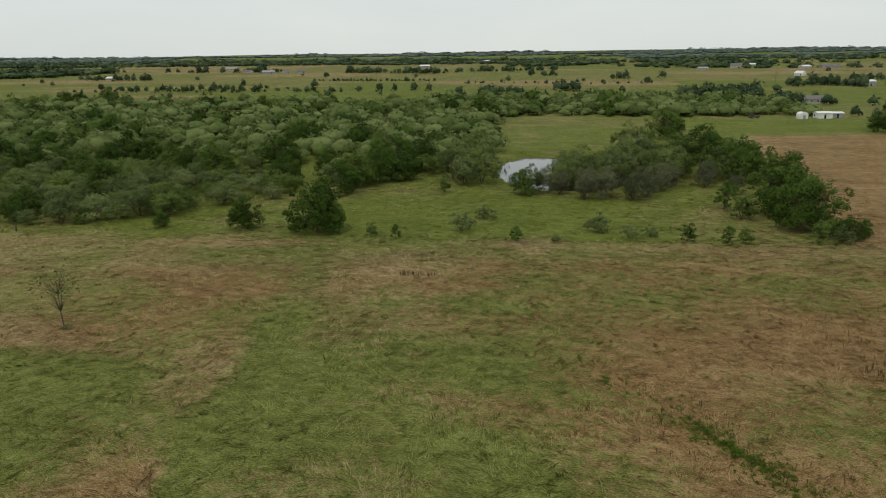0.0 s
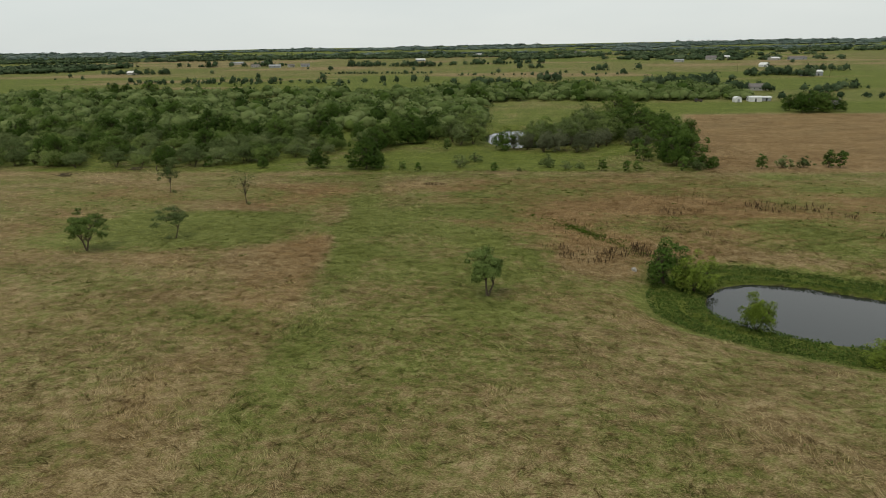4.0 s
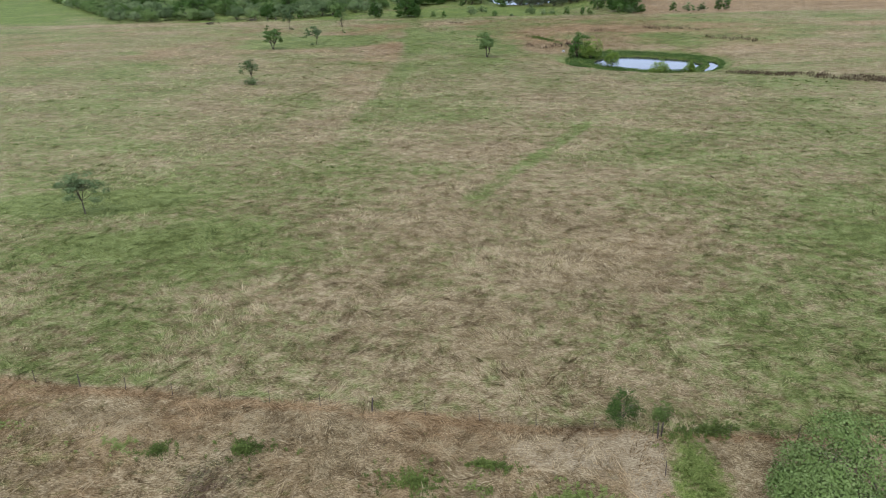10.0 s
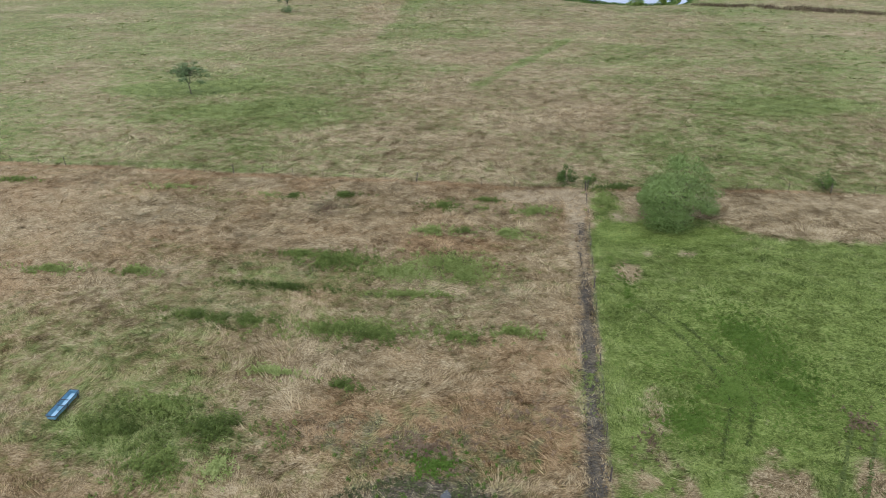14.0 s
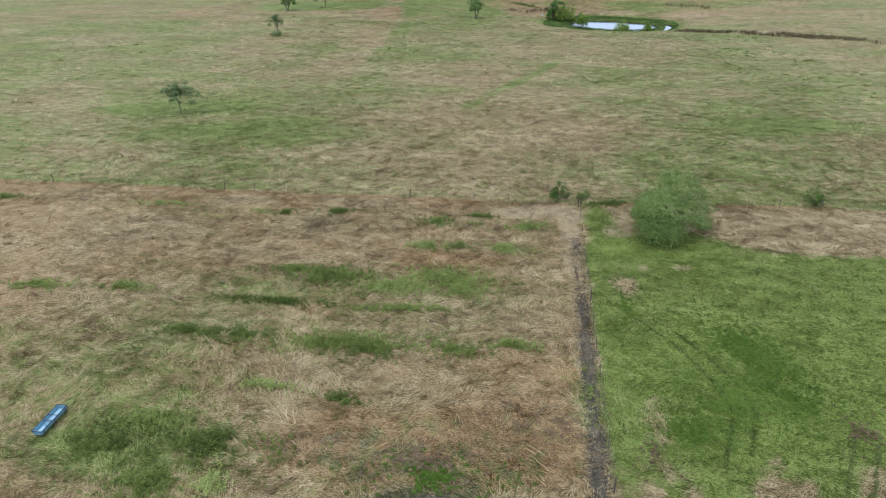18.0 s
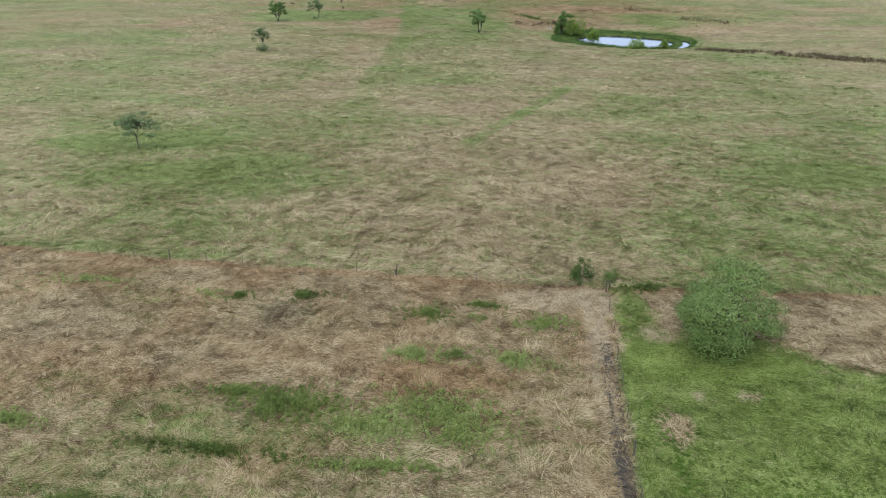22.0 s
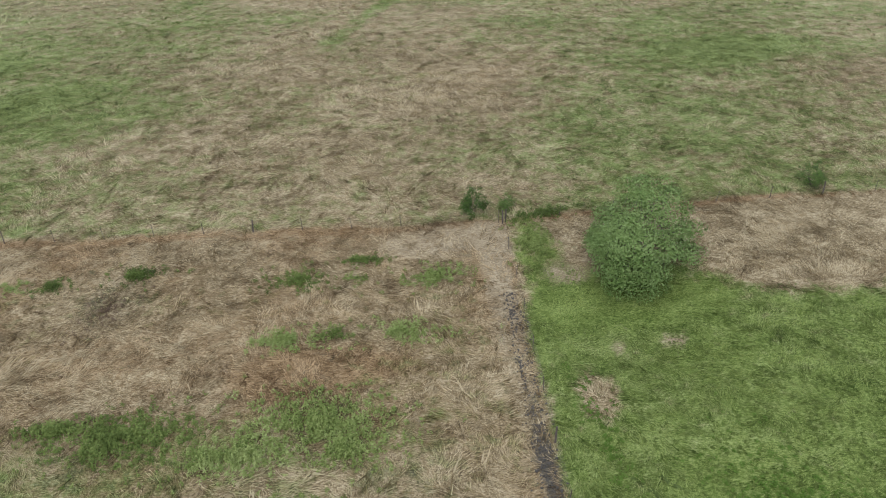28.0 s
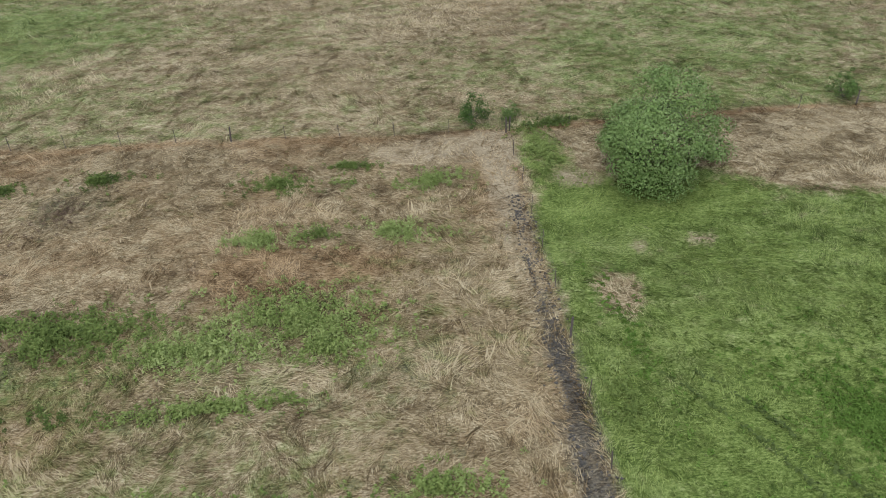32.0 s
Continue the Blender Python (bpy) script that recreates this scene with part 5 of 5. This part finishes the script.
def puddle(x, y, rx, ry, turn, seed):
    """A shallow sheet of water with a ragged shore."""
    rng = np.random.default_rng(seed)
    bm = bmesh.new()
    ring = []
    for k in range(40):
        a = 2 * math.pi * k / 40
        r = 0.15 + 0.85 * float(layered(np.array(math.cos(a) * 2 + seed), np.array(math.sin(a) * 2), 0.9, seed)) + 0.06 * rng.normal()
        ring.append(bm.verts.new((rx * r * math.cos(a), ry * r * math.sin(a), 0)))
    bm.faces.new(ring)
    me = bpy.data.meshes.new("puddle")
    bm.to_mesh(me)
    bm.free()
    me.materials.append(puddle_mat)
    ob = new("puddle", me)
    ob.matrix_basis = pose(x, y, float(height(x, y)) + 0.05, 0, 0, math.degrees(turn))
    tagged(ob, "shallow grey puddle in trampled mud", "water", kind="structure")


for k, (x, y, rx, ry, turn) in enumerate(((-13.4, -50.2, 0.5, 1.0, -0.2), (-12.6, -52.6, 1.2, 0.8, 0.1), (-17.6, -53.0, 1.5, 0.45, -0.1), (-14.6, -54.6, 1.4, 0.9, 0.3), (-11.6, -56.4, 1.8, 1.2, 0.2),
                                          (-19.0, -56.4, 1.8, 0.9, -0.1), (-15.6, -57.8, 2.0, 1.0, 0.0), (-12.0, -60.0, 2.0, 1.2, 0.4), (-17.0, -60.5, 2.0, 1.0, 0.1))):
    puddle(x, y, rx, ry, turn, 700 + k)


# ---- fences ----
def post_mesh(kind):
    bm = bmesh.new()
    if kind == "steel":
        bmesh.ops.create_cone(bm, cap_ends=True, segments=6, radius1=0.022, radius2=0.02, depth=1.4, matrix=pose(0, 0, 0.55))
        bmesh.ops.create_cube(bm, size=1, matrix=pose(0, 0.02, 0.6) @ Matrix.Diagonal((0.012, 0.035, 1.2, 1)))
    else:
        bmesh.ops.create_cone(bm, cap_ends=True, segments=8, radius1=0.065, radius2=0.055, depth=1.5, matrix=pose(0, 0, 0.55))
        bmesh.ops.create_icosphere(bm, subdivisions=1, radius=0.055, matrix=pose(0, 0, 1.3) @ Matrix.Diagonal((1, 1, 0.4, 1)))
    me = bpy.data.meshes.new("post")
    bm.to_mesh(me)
    bm.free()
    me.materials.append(post_mat)
    return me


STEEL_POST, WOOD_POST = post_mesh("steel"), post_mesh("wood")


def fence(points, spacing, label):
    """A wire fence along a line: posts, and five strands between them."""
    top = tagged(new("wire_fence"), label, "fence")
    top.matrix_basis = pose(*points[0], float(height(*points[0])))
    here = top.matrix_basis.translation
    spots_, rng = [], np.random.default_rng(int(abs(points[0][0] * 10)) + 3)
    for (ax, ay), (bx, by) in zip(points, points[1:]):
        n = max(1, round(math.hypot(bx - ax, by - ay) / spacing))
        spots_ += [(ax + (bx - ax) * k / n, ay + (by - ay) * k / n) for k in range(n)]
    spots_.append(points[-1])
    at = [Vector((x, y, float(height(x, y)))) for x, y in spots_]
    for k, p in enumerate(at):
        ob = new("post", WOOD_POST if k % 6 == 0 else STEEL_POST)
        ob.parent = top
        ob.matrix_basis = Matrix.Translation(p - here) @ pose(0, 0, 0, rng.normal() * 2.5, rng.normal() * 2.5, rng.random() * 360)
    for h in (0.2, 0.42, 0.64, 0.86, 1.08):
        v, f = [], []
        tube(v, f, [tuple(p - here + Vector((0, 0, h))) for p in at], [0.003] * len(at), 4)
        part_mesh("wire", quick_mesh("wire", v, f, wire_mat), top)


north = [(x, float(fence_north_y(x))) for x in (-150, -120, -90, -60, -30, 0)]
fence(north, 4.2, "rusty wire fence between pasture and paddock")
fence([(0.3, -0.5), *[(float(fence_south_x(y)), y) for y in (-20, -40, -60, -78)]], 4.0, "wire fence beside the muddy cattle path")
fence([(0.6, -0.3), (20, float(fence_north_y(20))), (45, float(fence_north_y(45))), (80, -4.0)], 4.6, "wire fence between pasture and green field")


def clods():
    """Trodden lumps of mud along the cattle path."""
    rng = np.random.default_rng(64)
    n = 5200
    y = -76 + 66 * rng.random(n)
    x = fence_south_x(y) - 0.8 + rng.normal(size=n) * 0.36
    r = 0.03 + 0.075 * rng.random(n) ** 2
    at = np.stack([x, y, height(x, y) + r * 0.2], 1)
    unit = np.array(((1, 0, 0), (0, 1, 0), (-1, 0, 0), (0, -1, 0), (0, 0, 0.8), (0, 0, -0.6)))
    verts = at[:, None] + unit[None] * r[:, None, None] * (0.6 + 0.8 * rng.random((n, 6, 1)))
    tri = np.array(((0, 1, 4), (1, 2, 4), (2, 3, 4), (3, 0, 4), (1, 0, 5), (2, 1, 5), (3, 2, 5), (0, 3, 5)))
    faces = (tri[None] + (np.arange(n) * 6)[:, None, None]).reshape(-1, 3)
    tagged(new("mud_clods", quick_mesh("mud_clods", verts.reshape(-1, 3), faces, clod_mat, True)), "dark trodden lumps of mud along the fence", "mud", kind="stuff")


clods()


# ---- feed trough ----
def box(bm, x, y, z, sx, sy, sz, bevel=0.0):
    r = bmesh.ops.create_cube(bm, size=1, matrix=Matrix.Translation((x, y, z)) @ Matrix.Diagonal((sx, sy, sz, 1)))
    if bevel:
        bmesh.ops.bevel(bm, geom=list({e for v in r["verts"] for e in v.link_edges}), offset=bevel, segments=2, affect="EDGES")


def feed_trough(x, y, turn):
    t = base("feed_trough", x, y, turn, 1.0, 0.0, label="blue plastic feed trough in a black steel frame", category="trough")
    bm = bmesh.new()
    for sx in (-1, 1):
        r = bmesh.ops.create_cube(bm, size=1, matrix=pose(sx * 0.33, 0, 0.42, 0, sx * 14, 0) @ Matrix.Diagonal((0.03, 2.9, 0.36, 1)))
    for sy in (-1, 1):
        box(bm, 0, sy * 1.44, 0.42, 0.66, 0.03, 0.34, 0.008)
    part("side_wall", bm, blue_mat, t, "darker blue side walls")
    bm = bmesh.new()
    box(bm, 0, 0, 0.27, 0.58, 2.86, 0.04, 0.01)
    part("trough_floor", bm, blue_pale, t, "faded pale blue floor")
    for sx in (-1, 1):
        bm = bmesh.new()
        box(bm, sx * 0.395, 0, 0.60, 0.05, 3.0, 0.05, 0.012)
        part("rim", bm, black_mat, t)
        for y_ in (-1.25, 0, 1.25):
            bm = bmesh.new()
            box(bm, sx * 0.36, y_, 0.29, 0.05, 0.05, 0.6, 0.01)
            part("leg", bm, black_mat, t)
    for y_ in (-1.49, -0.28, 0.34, 1.49):
        bm = bmesh.new()
        box(bm, 0, y_, 0.59, 0.76, 0.06, 0.05, 0.01)
        part("crossbar", bm, black_mat, t)
    bm = bmesh.new()
    box(bm, 0.06, -0.35, 0.36, 0.36, 0.5, 0.14, 0.04)
    part("insert", bm, blue_mat, t, "dark blue block in the trough")


feed_trough(-43.15, -43.5, radians(-3))


# ---- rock, brush pile, stumps ----
def rock(x, y, s, label):
    bm = bmesh.new()
    bmesh.ops.create_icosphere(bm, subdivisions=3, radius=0.5)
    for v in bm.verts:
        v.co *= 0.8 + 0.5 * noise.noise(v.co * 2.1 + Vector((x, y, 0)))
        v.co = Vector((v.co.x * s[0], v.co.y * s[1], v.co.z * s[2] + s[2] * 0.3))
    me = bpy.data.meshes.new("boulder")
    bm.to_mesh(me)
    bm.free()
    me.materials.append(stone_mat)
    ob = new("boulder", me)
    ob.matrix_basis = pose(x, y, float(height(x, y)) - 0.1)
    tagged(ob, label, "rock")


rock(8.3, 192.4, (1.3, 1.0, 0.9), "pale boulder near the pond")


def brush_pile(x, y):
    rng = np.random.default_rng(44)
    e = base("brush_pile", x, y, 0.3, 1.0, 0.05, label="heap of dead grey branches by the thicket", category="brush")
    for k in range(34):
        a, z = rng.random() * 6.28, 0.15 + 0.9 * rng.random()
        l, c = 1.4 + 1.6 * rng.random(), Vector((rng.normal() * 1.2, rng.normal() * 0.8, z))
        d = Vector((math.cos(a), math.sin(a) * 0.7, rng.normal() * 0.25)) * l * 0.5
        v, f = [], []
        tube(v, f, [tuple(c - d), tuple(c + Vector((0, 0, 0.08))), tuple(c + d)], [0.07, 0.06, 0.02], 5)
        part_mesh("branch", quick_mesh("branch", v, f, bark_mat, True), e)


brush_pile(-147.5, 276.0)
brush_pile(-131.0, 287.5)


def stump(x, y, tall):
    v, f = [], []
    tube(v, f, [(0, 0, -0.1), (0.05, 0, tall * 0.6), (0.0, 0.06, tall), (0, 0.06, tall + 0.01)], [0.22, 0.18, 0.16, 0.01], 8)
    ob = new("dead_stump", quick_mesh("dead_stump", v, f, bark_mat, True))
    ob.matrix_basis = pose(x, y, float(height(x, y)))
    tagged(ob, "dark broken tree stump before the thicket", "stump")


stump(-123.5, 286.5, 1.7)
stump(-119.5, 287.0, 1.5)


# ---- buildings ----
def gable_house(name, x, y, turn, wx, wy, eave, ridge, wall, roof, label, category="house", openings=3, over=0.4):
    h = base(name, x, y, turn, 1.0, 0.1, label=label, category=category)
    bm = bmesh.new()
    prof = [(-wx / 2, 0), (wx / 2, 0), (wx / 2, eave), (0, ridge), (-wx / 2, eave)]
    rings = [[bm.verts.new((px, s * wy / 2, pz)) for px, pz in prof] for s in (-1, 1)]
    bm.faces.new(rings[0])
    bm.faces.new(rings[1][::-1])
    for k in (0, 1, 4):
        bm.faces.new([rings[0][k], rings[1][k], rings[1][(k + 1) % 5], rings[0][(k + 1) % 5]])
    part("wall", bm, wall, h)
    for s in (-1, 1):
        bm = bmesh.new()
        slope = (ridge - eave) / (wx / 2)
        ends = [(0, ridge + 0.03), (s * (wx / 2 + over), eave - slope * over + 0.03)]
        quad = [bm.verts.new((px, t * (wy / 2 + over), pz)) for (px, pz), t in ((ends[0], -1), (ends[1], -1), (ends[1], 1), (ends[0], 1))]
        fc = bm.faces.new(quad)
        r = bmesh.ops.extrude_face_region(bm, geom=[fc])
        bmesh.ops.translate(bm, verts=[v for v in r["geom"] if isinstance(v, bmesh.types.BMVert)], vec=(0, 0, 0.14))
        part("roof", bm, roof, h)
    for k in range(openings):
        for s in (-1, 1):
            bm = bmesh.new()
            door = k == 0 and s == -1
            oy = (k - (openings - 1) / 2) * wy / (openings + 0.4)
            box(bm, s * (wx / 2 + 0.02), oy, 1.05 if door else 1.6, 0.08, 1.0 if door else 1.1, 2.1 if door else 1.1, 0.02)
            pane = part("door" if door else "window", bm, dark_glass, h)
            if not door and over > 0.3:
                bm = bmesh.new()
                for dz in (-0.6, 0.6):
                    box(bm, s * (wx / 2 + 0.05), oy, 1.6 + dz, 0.12, 1.3, 0.1, 0.01)
                for dy in (-0.6, 0.6):
                    box(bm, s * (wx / 2 + 0.05), oy + dy, 1.6, 0.12, 0.1, 1.1, 0.01)
                part("window_frame", bm, white_metal, pane)
    for s in (-1, 1):
        bm = bmesh.new()
        box(bm, wx * 0.15, s * (wy / 2 + 0.02), 1.6, 1.1, 0.08, 1.1, 0.02)
        part("window", bm, dark_glass, h)
    return h


def dome_shed(x, y):
    e = base("dome_shed", x, y, 0.1, 1.0, 0.1, label="small round-topped white metal shed", category="shed")
    bm = bmesh.new()
    prof = [(-2.0, 0), (-2.0, 2.2)] + [(2.0 * math.cos(a), 2.2 + 1.6 * math.sin(a)) for a in np.linspace(math.pi, 0, 11)[1:-1]] + [(2.0, 2.2), (2.0, 0)]
    a, b = [[bm.verts.new((px, s * 2.4, pz)) for px, pz in prof] for s in (-1, 1)]
    bm.faces.new(a)
    bm.faces.new(b[::-1])
    for k in range(len(prof) - 1):
        bm.faces.new([a[k], b[k], b[k + 1], a[k + 1]])
    part("shell", bm, white_metal, e)
    bm = bmesh.new()
    box(bm, 0, -2.42, 1.1, 1.4, 0.06, 2.1, 0.02)
    part("door", bm, grey_metal, e)


dome_shed(138.8, 534)
gable_house("metal_shed", 150.5, 537, radians(90), 6.0, 7.5, 2.8, 3.5, white_metal, white_metal, "long white metal shed beside a green lawn", "shed", 1)
gable_house("metal_shed", 158.6, 540, radians(88), 5.0, 5.5, 2.4, 3.0, grey_metal, white_metal, "grey open-sided shed behind a white one", "shed", 1)
gable_house("farmhouse", 173, 492, radians(70), 10, 16, 2.9, 5.6, wall_mat, roof_mat, "low farmhouse with a grey shingle roof among trees")
gable_house("barn", 303, 812, radians(90), 11, 20, 4.0, 5.4, grey_metal, white_metal, "grey metal barn with a pale roof", "barn")
gable_house("house", 186, 630, radians(90), 9, 14, 2.8, 5.0, wall_mat, roof_mat, "low house with a brown roof behind trees")
gable_house("house", 331, 1012, radians(30), 7, 11, 3, 5.4, white_metal, white_metal, "white gabled barn in the fields", "barn")
gable_house("house", 345, 1285, radians(60), 10, 16, 3.5, 7, wall_mat, roof_mat, "pale farmhouse among far trees")
gable_house("house", 272, 1205, radians(90), 8, 14, 3, 4.6, wall_mat, grey_metal, "long pale-roofed house in the distance")
gable_house("house", 390, 1350, radians(90), 8, 11, 3.2, 5.0, wall_mat, white_metal, "white roofed farm building in the distance", "barn")
for k, (x, y, w) in enumerate(((-413, 1212, 18), (-372, 1186, 26), (-350, 1202, 14), (-512, 1000, 18), (-330, 1215, 20), (-500, 1360, 34), (-455, 1390, 22), (-160, 1420, 26), (30, 1450, 22), (120, 1500, 24),
                                (470, 1250, 40), (430, 1240, 26), (520, 1060, 26), (560, 1120, 30), (610, 1180, 22), (-60, 1800, 30), (200, 1900, 40))):
    gable_house("far_house", x, y, radians(80 + 20 * (k % 3)), 9, w * 0.7, 3.0, 5.0, (wall_mat, grey_metal, wall_mat)[k % 3], (roof_mat, grey_metal, roof_mat, white_metal)[k % 4], "small farm building in the far fields", "house", 3)


def power_pole(x, y):
    e = base("power_pole", x, y, 0.4, 1.0, 0.1, label="tall wooden power pole in the fields", category="pole")
    bm = bmesh.new()
    bmesh.ops.create_cone(bm, cap_ends=True, segments=8, radius1=0.18, radius2=0.12, depth=11, matrix=pose(0, 0, 5.5))
    part("pole", bm, bark_mat, e)
    bm = bmesh.new()
    box(bm, 0, 0, 10.2, 2.2, 0.12, 0.14, 0.02)
    part("crossarm", bm, bark_mat, e)


for x, y in ((312, 790), (296, 815), (330, 850), (250, 870)):
    power_pole(x, y)


def parked_machine(x, y):
    e = base("farm_trailer", x, y, 0.1, 1.0, 0.02, label="dark old farm trailer parked on the lawn edge", category="trailer")
    bm = bmesh.new()
    box(bm, 0, 0, 1.0, 5.2, 2.0, 0.9, 0.08)
    part("body", bm, post_mat, e)
    bm = bmesh.new()
    box(bm, -1.2, 0, 1.8, 1.8, 1.8, 0.9, 0.15)
    part("cab", bm, black_mat, e)
    for sx in (-1.6, 1.6):
        for sy in (-1, 1):
            bm = bmesh.new()
            bmesh.ops.create_cone(bm, cap_ends=True, segments=14, radius1=0.45, radius2=0.45, depth=0.25, matrix=pose(sx, sy, 0.45, 90))
            part("wheel", bm, black_mat, e)


parked_machine(115.5, 537)
